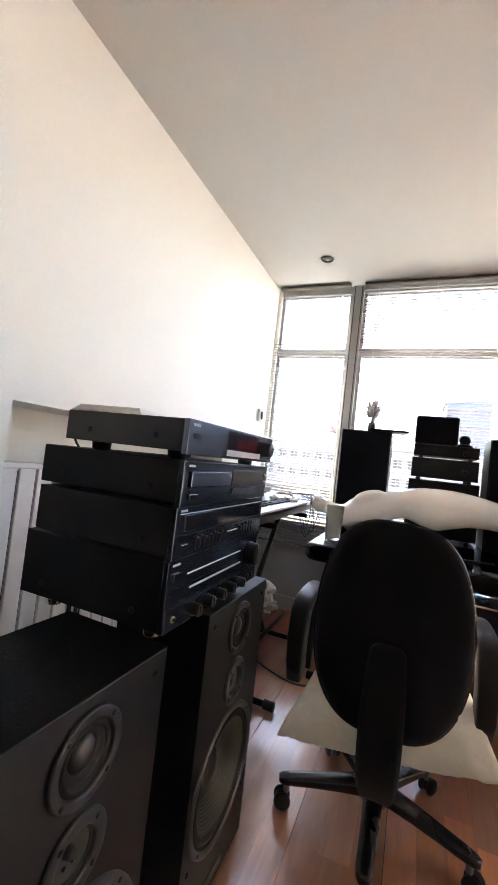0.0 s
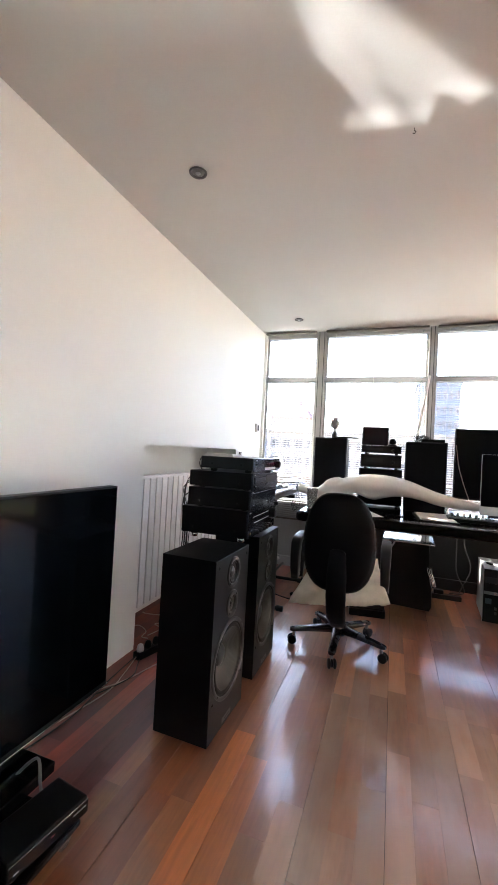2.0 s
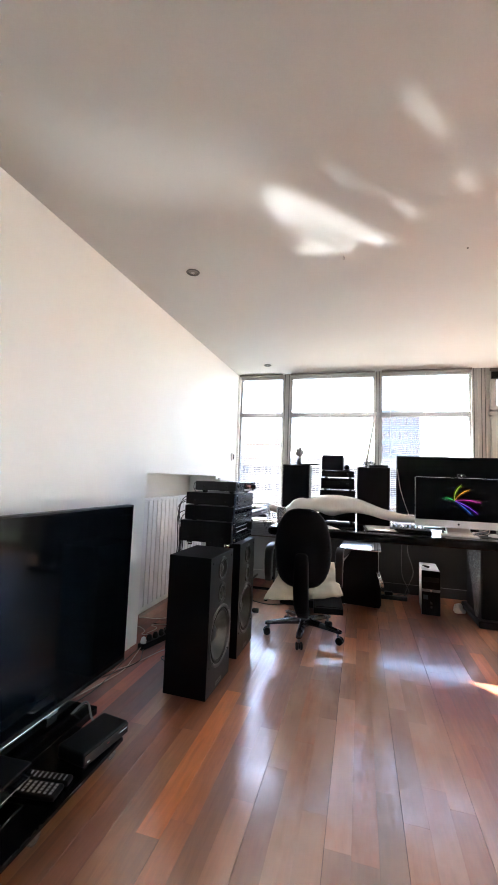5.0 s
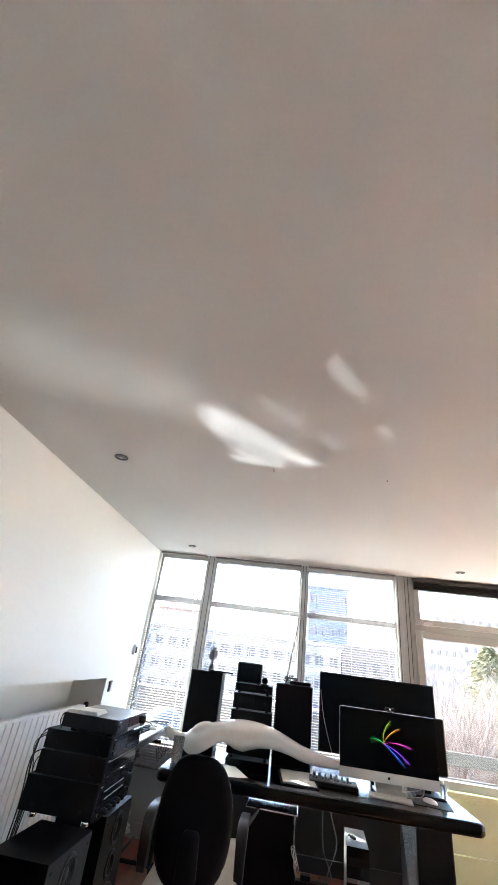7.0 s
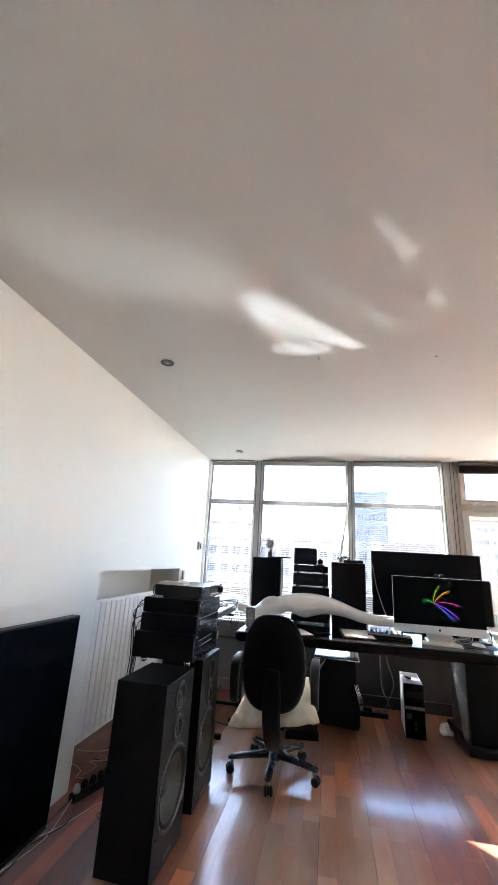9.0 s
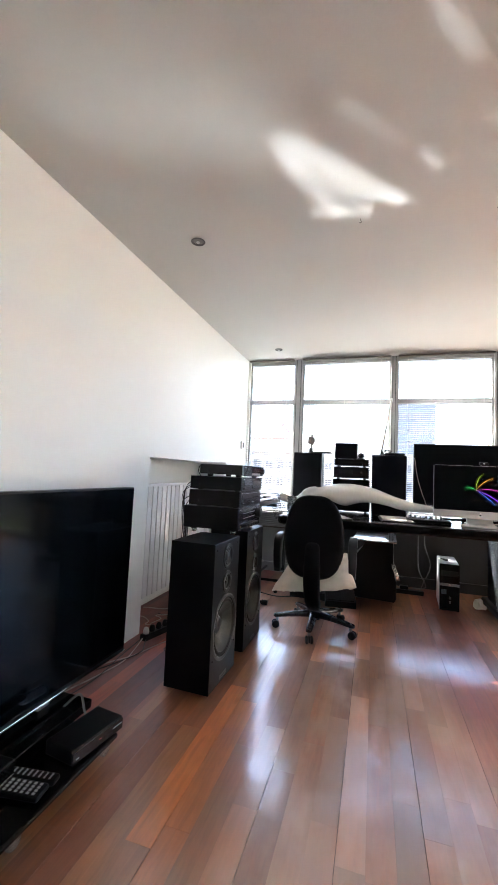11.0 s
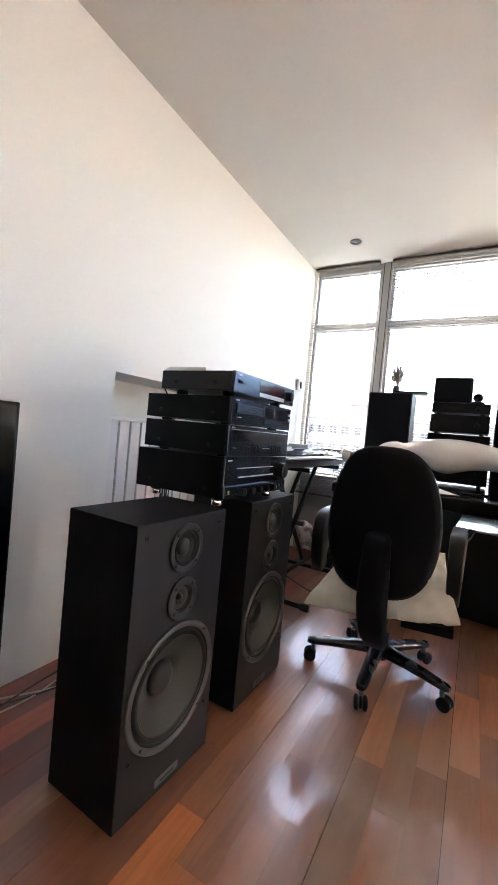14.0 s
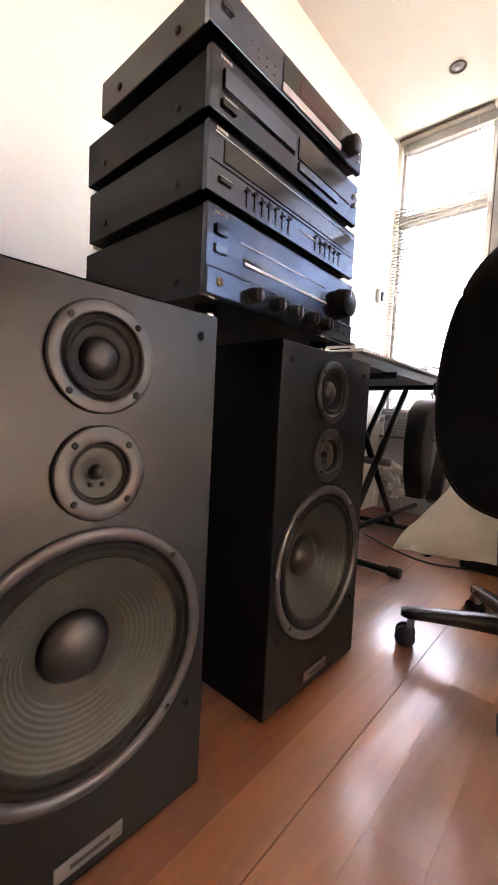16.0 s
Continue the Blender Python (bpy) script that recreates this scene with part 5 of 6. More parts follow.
def desk_hifi():
    z = DZ
    for k, (h, x0, x1) in enumerate(((0.165, -0.035, 0.330), (0.160, -0.03, 0.325), (0.125, -0.022, 0.315), (0.075, -0.018, 0.312))):
        d = 0.24
        e = thing("hifi_unit", ("black hi-fi unit at the foot of the desk stack", "black hi-fi unit in the desk stack", "black hi-fi unit in the desk stack", "slim black hi-fi unit topping the desk stack")[k], "hi-fi", (x0, 2.985, z), group="desk hi-fi stack")
        w = x1 - x0
        bpart("housing", CASE, e, 0.0, w, 0.011, d, 0.014, h, 0.002)
        bpart("front_panel", PLASTIC, e, 0.0, w, 0.0, 0.0105, 0.014, h, 0.003)
        bpart("display", RUBBER, e, w * 0.15, w * 0.55, -0.0015, -0.0003, h * 0.45, h * 0.75)
        knob_y(e, w * 0.8, h * 0.5, 0.014)
        for fx in (0.04, w - 0.04):
            for fy in (0.04, d - 0.04):
                part("foot", lathe(bmnew(), [(0, 0), (0.014, 0), (0.014, 0.014), (0, 0.014)], Matrix.Translation((fx, fy, 0)), 14), PLASTIC, e)
        z += h
    e = thing("small_loudspeaker", "small black box loudspeaker on the desk stack", "loudspeaker", (0.093, 3.0, z + 0.0005))
    bpart("cabinet", PLASTIC, e, -0.112, 0.112, 0.0, 0.16, 0.006, 0.165, 0.012)
    bpart("grille", CLOTH, e, -0.10, 0.10, -0.004, -0.0003, 0.016, 0.155, 0.0015)
    for sx in (-0.09, 0.09):
        bpart("foot", RUBBER, e, sx - 0.012, sx + 0.012, 0.02, 0.14, 0.0, 0.006)
    e = thing("webcam", "small black round webcam on the desk stack", "camera", (0.238, 3.01, z + 0.0005))
    part("base", lathe(bmnew(), [(0, 0), (0.040, 0), (0.042, 0.006), (0.030, 0.014), (0.014, 0.018), (0, 0.018)], Matrix(), 20), PLASTIC, e)
    bm = bmnew()
    bmesh.ops.create_uvsphere(bm, u_segments=20, v_segments=12, radius=0.029, matrix=Matrix.Translation((0, 0, 0.038)))
    part("head", bm, PLASTIC, e, smooth=True)


def knob_y(e, x, z, r):
    m = Matrix.Translation((x, -0.0003, z)) @ Matrix.Rotation(radians(90), 4, "X")
    part("knob", lathe(bmnew(), [(r, 0), (r, 0.012), (r * 0.9, 0.015), (0, 0.015)], m, 20), PLASTIC, e)


desk_hifi()


def on_left_speaker():
    z = 1.3505
    e = thing("dried_flower", "dried thistle head on a short stem in a pot", "plant", (-0.275, 3.10, z))
    part("pot", lathe(bmnew(), [(0, 0), (0.026, 0), (0.024, 0.035), (0.020, 0.06), (0.016, 0.06), (0.016, 0.02), (0, 0.02)], Matrix(), 20), BADGE, e)
    bm = bmnew()
    rnd = random.Random(3)
    for k in range(140):
        a, el = rnd.uniform(0, 6.283), rnd.uniform(0.35, 1.45)
        d = Vector((math.cos(a) * math.cos(el), math.sin(a) * math.cos(el), math.sin(el)))
        s = d.cross(Vector((0.3, 0.2, 1))).normalized() * rnd.uniform(0.006, 0.012)
        c = Vector((0, 0, rnd.uniform(0.075, 0.135)))
        n = rnd.uniform(0.045, 0.078)
        p = [c + d * 0.008 - s * 0.4, c + d * n * 0.6 - s, c + d * n + Vector((0, 0, 0.018)), c + d * n * 0.6 + s]
        bm.faces.new([bm.verts.new(v) for v in p])
    part("flower_head", bm, PETAL, e)
    part("stem", rod(bmnew(), (0, 0, 0.02), (0, 0, 0.175), 0.007), BRASS, e)
    part("stem", rod(bmnew(), (0.008, 0, 0.02), (0.022, -0.01, 0.20), 0.005), WHITEP, e, "white stalk")
    ob = tagged(bpart("notepad", PLASTIC, None, -0.11, 0.10, -0.07, 0.07, 0.0, 0.012, 0.002), "thin dark notepad jutting over the loudspeaker", "notepad")
    ob.matrix_world = pose(-0.16, 3.06, z, 0, 0, 6)


def on_right_speaker():
    z = 1.3405
    e = thing("desk_gadget", "small black gadget with wires on the loudspeaker", "gadget", (0.49, 2.98, z))
    bpart("case", PLASTIC, e, -0.03, 0.15, -0.05, 0.05, 0.0, 0.026, 0.006)
    bm = bmnew()
    rnd = random.Random(8)
    for k in range(7):
        tube(bm, [(-0.05 + rnd.uniform(-0.03, 0.03), rnd.uniform(-0.03, 0.03), 0.004), (-0.05 + rnd.uniform(-0.05, 0.05), rnd.uniform(-0.03, 0.03), rnd.uniform(0.03, 0.07)), (rnd.uniform(-0.06, 0.03), rnd.uniform(-0.03, 0.03), rnd.uniform(0.02, 0.06)), (0.0, rnd.uniform(-0.04, 0.04), 0.012)], 0.0035)
    part("wire_knot", bm, CABLEB, e)
    bm = rod(bmnew(), (0, 0, 0), (0.105, 0.28, 0.62), 0.012, 0.010)
    ob = tagged(part("white_stick", bm, WHITEP), "slim white stick leaning against the window frame", "stick")
    ob.location = (0.425, 3.03, z + 0.003)


on_left_speaker()
on_right_speaker()


def big_screen():
    e = thing("flat_screen", "wide black flat screen standing behind the computer", "monitor", (1.215, 3.06, DZ))
    bpart("panel", PLASTIC, e, -0.488, 0.488, 0.004, 0.045, 0.115, 0.700, 0.006)
    bpart("screen", SCREEN, e, -0.478, 0.478, 0.0, 0.0035, 0.135, 0.690, 0.001)
    bpart("neck", PLASTIC, e, -0.06, 0.06, 0.02, 0.06, 0.012, 0.30, 0.006)
    bpart("base", GLOSS, e, -0.24, 0.24, -0.08, 0.13, 0.0, 0.0118, 0.004)
    tagged(part("cable", tube(bmnew(), [(0.735, 3.03, 1.33), (0.76, 3.02, 1.15), (0.80, 3.0, 1.0), (0.84, 2.98, 0.88), (0.86, 2.95, 0.78)], 0.003), CABLEW, smooth=True), "thin pale cable hanging down the screen", "cable")


def computer():
    e = thing("desktop_computer", "slim aluminium all-in-one computer with a lit colour pattern on black", "computer", (1.205, 2.62, DZ))
    w = 0.352
    bpart("body", ALU, e, -w, w, 0.004, 0.030, 0.052, 0.488, 0.006)
    bpart("screen", SCREEN, e, -w + 0.001, w - 0.001, 0.0, 0.0035, 0.114, 0.4865, 0.0008)
    bpart("chin", ALU, e, -w, w, 0.0, 0.0035, 0.052, 0.1135, 0.0008)
    m = Matrix.Translation((0, -0.0005, 0.083)) @ Matrix.Rotation(radians(90), 4, "X")
    part("emblem", lathe(bmnew(), [(0.009, 0), (0.009, 0.0006), (0, 0.0006)], m, 20), PANEL, e)
    stand = prism(bmnew(), [(0.03, 0.012), (0.05, 0.03), (0.06, 0.20), (0.045, 0.20), (0.035, 0.05), (0.0, 0.016), (-0.06, 0.012)], -0.095, 0.095, "yz")
    part("stand", stand, ALU, e)
    bpart("foot", ALU, e, -0.10, 0.10, -0.075, 0.11, 0.0, 0.010, 0.003)
    # the picture on the screen: sprays of fine coloured filaments that spring from one point
    o = Vector((-0.030, -0.0012, 0.285))
    arms = ((2.45, 0.10, 0.5, "green", (0.05, 0.50, 0.10)), (1.75, 0.16, -0.55, "lime", (0.40, 0.60, 0.05)), (1.15, 0.17, -0.45, "amber", (0.90, 0.38, 0.04)),
            (0.30, 0.21, -0.35, "magenta", (0.80, 0.06, 0.45)), (-0.25, 0.22, -0.28, "violet", (0.38, 0.08, 0.85)), (-0.55, 0.19, -0.15, "blue", (0.06, 0.20, 0.90)))
    for k, (a, length, bend, tint, col) in enumerate(arms):
        bm = bmnew()
        for s in range(7):
            pts, spread = [], 0.034 * (s - 3)
            for q in range(16):
                t = q / 15
                b = a + bend * t * (1 + 0.10 * (s - 3)) + spread * t
                pts.append(o + Vector((math.cos(b), 0, math.sin(b))) * length * t * (1 - 0.05 * abs(s - 3)) + Vector((0, -0.00006 * s - 0.00003 * k, 0)))
            lo, hi = [], []
            for q, p in enumerate(pts):
                d = (pts[min(q + 1, 15)] - pts[max(q - 1, 0)]).normalized()
                nor = Vector((-d.z, 0, d.x)) * (0.0009 - 0.0006 * q / 15) * (1.0 if s == 3 else 0.4)
                lo.append(bm.verts.new(p - nor)), hi.append(bm.verts.new(p + nor))
            for q in range(15):
                bm.faces.new((lo[q], lo[q + 1], hi[q + 1], hi[q]))
        part("screen_picture", bm, glow("screen_light_" + tint, col, 0.09), e, "lit coloured filaments on the screen")
    e2 = thing("webcam", "small black webcam clipped on the computer", "camera", (1.225, 2.60, DZ + 0.4885))
    bpart("clip", PLASTIC, e2, -0.016, 0.016, -0.004, 0.045, 0.0, 0.008, 0.002)
    part("head", rod(bmnew(), (-0.032, 0.005, 0.019), (0.032, 0.005, 0.019), 0.011), PLASTIC, e2)
    part("lens", lathe(bmnew(), [(0.007, 0), (0.007, 0.002), (0.004, 0.003), (0, 0.002)], Matrix.Translation((0, -0.0065, 0.019)) @ Matrix.Rotation(radians(90), 4, "X"), 14), CHROME, e2)


def tablet():
    e = thing("tablet_screen", "slim black second screen standing beside the computer", "monitor", (1.50, 2.72, DZ))
    bpart("panel", PLASTIC, e, -0.18, 0.155, 0.0, 0.022, 0.125, 0.485, 0.014, "", 3)
    bpart("neck", PLASTIC, e, -0.03, 0.03, 0.023, 0.05, 0.01, 0.28, 0.004)
    bpart("base", PLASTIC, e, -0.10, 0.10, -0.05, 0.12, 0.0, 0.0098, 0.003)


def desk_small():
    z = DZ
    e = thing("computer_keyboard", "flat white and silver computer keyboard on the desk", "keyboard", (1.175, 2.455, z), -9)
    bpart("plate", ALU, e, -0.142, 0.142, -0.058, 0.060, 0.0, 0.010, 0.004)
    bm = bmnew()
    for r in range(5):
        for c in range(13):
            if r == 0 and 3 < c < 9:
                continue
            x, y = -0.135 + 0.0209 * c, -0.052 + 0.0215 * r
            box(bm, x, x + 0.0175, y, y + 0.018, 0.0101, 0.0128)
    box(bm, -0.0514, 0.0496, -0.052, -0.034, 0.0101, 0.0128)
    part("keys", bm, WHITEP, e)
    e = thing("mouse_mat", "black mouse mat on the desk", "mouse mat", (1.475, 2.52, z), -10)
    bpart("mat", RUBBER, e, -0.12, 0.11, -0.10, 0.10, 0.0, 0.003, 0.001)
    bm = bmnew()
    bmesh.ops.create_uvsphere(bm, u_segments=24, v_segments=14, radius=1.0)
    for v in bm.verts:
        v.co = Vector((0.030 * v.co.x, 0.056 * v.co.y, 0.004 + 0.022 * max(-0.15, v.co.z)))
    ob = tagged(part("mouse", bm, WHITEP, smooth=True), "smooth white computer mouse on its black mat", "mouse")
    ob.matrix_world = pose(1.455, 2.53, z + 0.0031, 0, 0, 35)
    e = thing("spray_bottle", "small pale bottle on the desk", "bottle", (1.60, 2.70, z))
    part("bottle", lathe(bmnew(), [(0, 0), (0.022, 0), (0.024, 0.006), (0.024, 0.065), (0.016, 0.082), (0.010, 0.088), (0, 0.088)], Matrix(), 20), ACRYL, e)
    part("cap", lathe(bmnew(), [(0, 0.0885), (0.010, 0.0885), (0.010, 0.110), (0, 0.112)], Matrix(), 16), WHITEP, e)
    tagged(part("cable", tube(bmnew(), [(1.30, 2.70, z + 0.004), (1.40, 2.66, z + 0.03), (1.44, 2.62, z + 0.055), (1.42, 2.58, z + 0.02), (1.36, 2.60, z + 0.004)], 0.003), CABLEW, smooth=True), "white cable looped under the computer", "cable")
    # writing pad under a pale book
    e = thing("notebook", "black covered writing pad on the desk", "notebook", (0.555, 2.55, z), 4)
    bpart("cover", PLASTIC, e, -0.135, 0.125, -0.19, 0.20, 0.0, 0.008, 0.002)
    e = thing("book", "closed book with pale blank cover on a black pad", "book", (0.555, 2.56, z + 0.0085), 4)
    bpart("cover", PAPER, e, -0.122, 0.108, -0.185, 0.185, 0.0, 0.008, 0.002)
    bpart("pages", PAPER, e, -0.118, 0.1085, -0.181, 0.181, 0.002, 0.006)
    e = thing("small_keyboard", "compact music keyboard with knobs on the desk", "keyboard", (0.80, 2.575, z), -3)
    bpart("body", PLASTIC, e, -0.165, 0.175, -0.075, 0.105, 0.0, 0.022, 0.004)
    for k in range(15):
        bpart("white_key", BADGE, e, -0.158 + 0.0217 * k, -0.138 + 0.0217 * k, -0.079, 0.012, 0.0225, 0.030, 0.001)
    for k in range(14):
        if k % 7 not in (2, 6):
            bpart("black_key", PLASTIC, e, -0.143 + 0.0217 * k, -0.131 + 0.0217 * k, -0.035, 0.012, 0.0305, 0.038, 0.001)
    for k in range(7):
        part("knob", lathe(bmnew(), [(0.010, 0.0225), (0.009, 0.045), (0.007, 0.048), (0, 0.048)], Matrix.Translation((-0.13 + 0.04 * k, 0.06, 0)), 14), (PLASTIC, BADGE, CHROME)[k % 3], e)
    for loc, rz, lab in (((0.05, 2.46, z), 24, "loose white sheet of paper on the desk"), ((-0.10, 2.52, z + 0.0006), -15, "loose white sheet of paper on the desk")):
        ob = tagged(bpart("paper_sheet", PAPER, None, -0.105, 0.105, -0.148, 0.148, 0.0002, 0.0008), lab, "paper", group="loose sheets")
        ob.matrix_world = pose(*loc, 0, 0, rz)
    ob = tagged(part("pen", rod(bmnew(), (0, 0, 0.005), (0.13, 0.03, 0.005), 0.0045), PLASTIC), "black pen lying on the desk", "pen")
    ob.location = (0.21, 2.47, z)
    e = thing("figurine", "small silver trinket on the desk", "ornament", (0.66, 2.78, z))
    part("trinket", lathe(bmnew(), [(0, 0), (0.02, 0), (0.012, 0.01), (0.016, 0.028), (0.006, 0.045), (0.012, 0.06), (0, 0.075)], Matrix(), 18), CHROME, e)


big_screen()
computer()
tablet()
desk_small()


# ---------- under the desk ----------
def computer_tower():
    e = thing("computer_tower", "black and silver computer tower on the floor under the desk", "computer", (1.005, 2.80, 0.0), -4)
    bpart("case", SILVER, e, -0.072, 0.080, 0.0105, 0.40, 0.008, 0.402, 0.004)
    bpart("front", GLOSS, e, -0.074, 0.082, -0.004, 0.010, 0.008, 0.400, 0.004)
    bpart("edge_trim", SILVER, e, -0.078, -0.0745, -0.002, 0.010, 0.010, 0.398, 0.001, "silver edge strip")
    bpart("drive_door", PLASTIC, e, -0.064, 0.072, -0.0065, -0.0043, 0.30, 0.345, 0.001)
    bpart("silver_band", BADGE, e, -0.072, 0.080, -0.007, -0.0043, 0.215, 0.238, 0.001)
    bpart("power_button", CHROME, e, -0.004, 0.012, -0.0095, -0.0072, 0.221, 0.234, 0.001)
    bpart("sticker", mat("teal_sticker", (0.012, 0.03, 0.04), 0.5), e, -0.060, -0.020, -0.0052, -0.0043, 0.145, 0.185)
    for k in range(2):
        bpart("sticker", CAP, e, 0.000, 0.016, -0.0052, -0.0043, 0.070 + 0.035 * k, 0.092 + 0.035 * k)
    for x in (-0.05, 0.055):
        for y in (0.04, 0.36):
            bpart("foot", RUBBER, e, x - 0.012, x + 0.012, y - 0.012, y + 0.012, 0.0, 0.008)
    e = thing("usb_plug", "small black and chrome plug on the computer tower", "plug", (0.995, 2.96, 0.4025), 30)
    bpart("plug", PLASTIC, e, -0.012, 0.012, -0.03, 0.02, 0.0, 0.016, 0.004)
    bpart("tip", CHROME, e, -0.008, 0.008, 0.0205, 0.05, 0.003, 0.012, 0.001)


def rolling_case():
    e = thing("rolling_case", "black moulded equipment case with chrome handles under the desk", "case", (0.385, 2.77, 0.0), -2)
    prof = [(-0.185, 0.03), (0.175, 0.02), (0.190, 0.05), (0.190, 0.20), (0.160, 0.27), (0.150, 0.36), (0.162, 0.46), (0.160, 0.545), (0.12, 0.575), (-0.03, 0.575), (-0.085, 0.545), (-0.115, 0.46), (-0.175, 0.40), (-0.185, 0.34)]
    part("body", prism(bmnew(), prof, 0.0, 0.26, "xz", 0.01), PLASTIC, e)
    bpart("top_plate", STEELTOP, e, -0.178, 0.184, -0.24, 0.30, 0.5755, 0.588, 0.003, "polished steel top plate")
    for k in range(3):
        part("handle", tube(bmnew(), [(0.150 + 0.012 * k, -0.002, 0.36), (0.158 + 0.012 * k, -0.014, 0.32), (0.186 + 0.010 * k, -0.014, 0.26), (0.196 + 0.008 * k, -0.002, 0.22)], 0.004), CHROME, e)
    for x in (-0.15, 0.14):
        for y in (0.03, 0.22):
            m = Matrix.Translation((x - 0.01, y, 0.0205)) @ FACEX
            part("wheel", lathe(bmnew(), [(0, 0), (0.0205, 0), (0.0205, 0.02), (0, 0.02)], m, 18), CHROME, e)


def plastic_sheet():
    bm = prism(bmnew(), [(0.0, 0.0), (0.11, 0.0), (0.22, 0.20), (0.45, 0.53), (0.44, 0.56), (0.0, 0.56)], -0.002, 0.002, "yz")
    ob = tagged(part("plastic_sheet", bm, TUMBLER), "pale translucent plastic sheet leaning on the desk leg", "sheet")
    ob.matrix_world = pose(1.362, 2.66, 0.062, 0, 2, 0)


plastic_sheet()


def floor_box():
    e = thing("foot_pedal", "flat black foot pedal box on the floor behind the chair", "pedal", (0.10, 2.60, 0.0), 8)
    part("body", prism(bmnew(), [(-0.11, 0.0), (0.11, 0.0), (0.11, 0.10), (-0.11, 0.05)], -0.13, 0.13, "yz", 0.006), PLASTIC, e)
    part("tread", prism(bmnew(), [(-0.10, 0.0555), (0.10, 0.101), (0.10, 0.107), (-0.10, 0.062)], -0.11, 0.11, "yz"), RUBBER, e)
    e = thing("power_adapter", "black power adapter and socket strip on the floor", "power strip", (0.72, 3.22, 0.0), 0)
    bpart("strip", PLASTIC, e, -0.13, 0.13, -0.03, 0.03, 0.0, 0.040, 0.006)
    bpart("adapter", PLASTIC, e, -0.09, -0.01, -0.028, 0.03, 0.0405, 0.075, 0.008)
    for pts in ([(0.86, 3.20, 0.70), (0.85, 3.18, 0.5), (0.90, 3.16, 0.30), (0.84, 3.15, 0.14), (0.82, 3.2, 0.05)], [(0.80, 3.2, 0.70), (0.79, 3.17, 0.45), (0.80, 3.18, 0.25), (0.86, 3.15, 0.10), (0.75, 3.2, 0.06)], [(-0.36, 3.1, 0.70), (-0.37, 3.05, 0.5), (-0.35, 3.0, 0.3), (-0.4, 2.9, 0.01)], [(-0.31, 3.1, 0.70), (-0.32, 3.02, 0.45), (-0.33, 2.98, 0.2), (-0.38, 2.86, 0.01)]):
        tagged(part("cable", tube(bmnew(), pts, 0.0045), CABLEB if pts[0][0] < 0 else CABLEG, smooth=True), "cable hanging under the desk", "cable", group="desk cables")
    bm = bmnew()
    bmesh.ops.create_icosphere(bm, subdivisions=3, radius=0.065, matrix=Matrix.Diagonal((0.75, 1.15, 0.62, 1)))
    for v in bm.verts:
        v.co += 0.034 * Vector((noise.noise(v.co * 25), noise.noise(v.co * 25 + Vector((5, 1, 2))), noise.noise(v.co * 25 + Vector((9, 4, 7)))))
        v.co.z = max(v.co.z, -0.036)
    ob = tagged(part("plastic_bag", bm, WHITEP, smooth=True), "crumpled white plastic bag by the desk leg", "bag")
    ob.location = (1.290, 3.02, 0.036)


computer_tower()
rolling_case()
floor_box()


# ---------- outside ----------
BEIGE = mat("beige_plaster", (0.43, 0.30, 0.215), 0.85, var=0.08, scale=0.6, bump=0)
GROUND = mat("street_grey", (0.22, 0.22, 0.20), 0.9, var=0.2, scale=0.3, bump=0)
RENDERW = mat("pale_plaster", (0.37, 0.305, 0.26), 0.8, var=0.06, scale=0.5, bump=0)
BRICKP = mat("pinkish_brick", (0.30, 0.225, 0.195), 0.85, var=0.12, scale=2, bump=0)
TOWER = mat("blue_grey_cladding", (0.19, 0.20, 0.225), 0.6, var=0.08, scale=0.6, bump=0)
DARKGL = mat("far_window_glass", (0.17, 0.15, 0.14), 0.8, var=0.2, bump=0)
# Outdoor haze is put into the pane, leaf and twig colours, all lightened.
PALEGL = mat("hazed_far_window_glass", (0.36, 0.27, 0.20), 0.8, var=0.2, bump=0)
LEAF = mat("hazed_conifer_green", (0.27, 0.25, 0.13), 0.8, var=0.3, scale=2, bump=0)
TWIG = mat("hazed_twig", (0.29, 0.22, 0.17), 0.9, var=0.25, scale=3, bump=0)
DECK = mat("weathered_grey_board", (0.125, 0.118, 0.11), 0.8, var=0.15, scale=3, bump=0.1, rand=0.15)
GZ = -6.0


def outside():
    structure("ground", box(bmnew(), -400, 400, 5.2, 900, GZ - 0.5, GZ), GROUND, "grey street level far below", "ground")
    structure("pavement", box(bmnew(), -6, 8, YW + 0.2, 5.2, -0.42, -0.12), GROUND, "grey roof terrace outside the windows", "terrace")


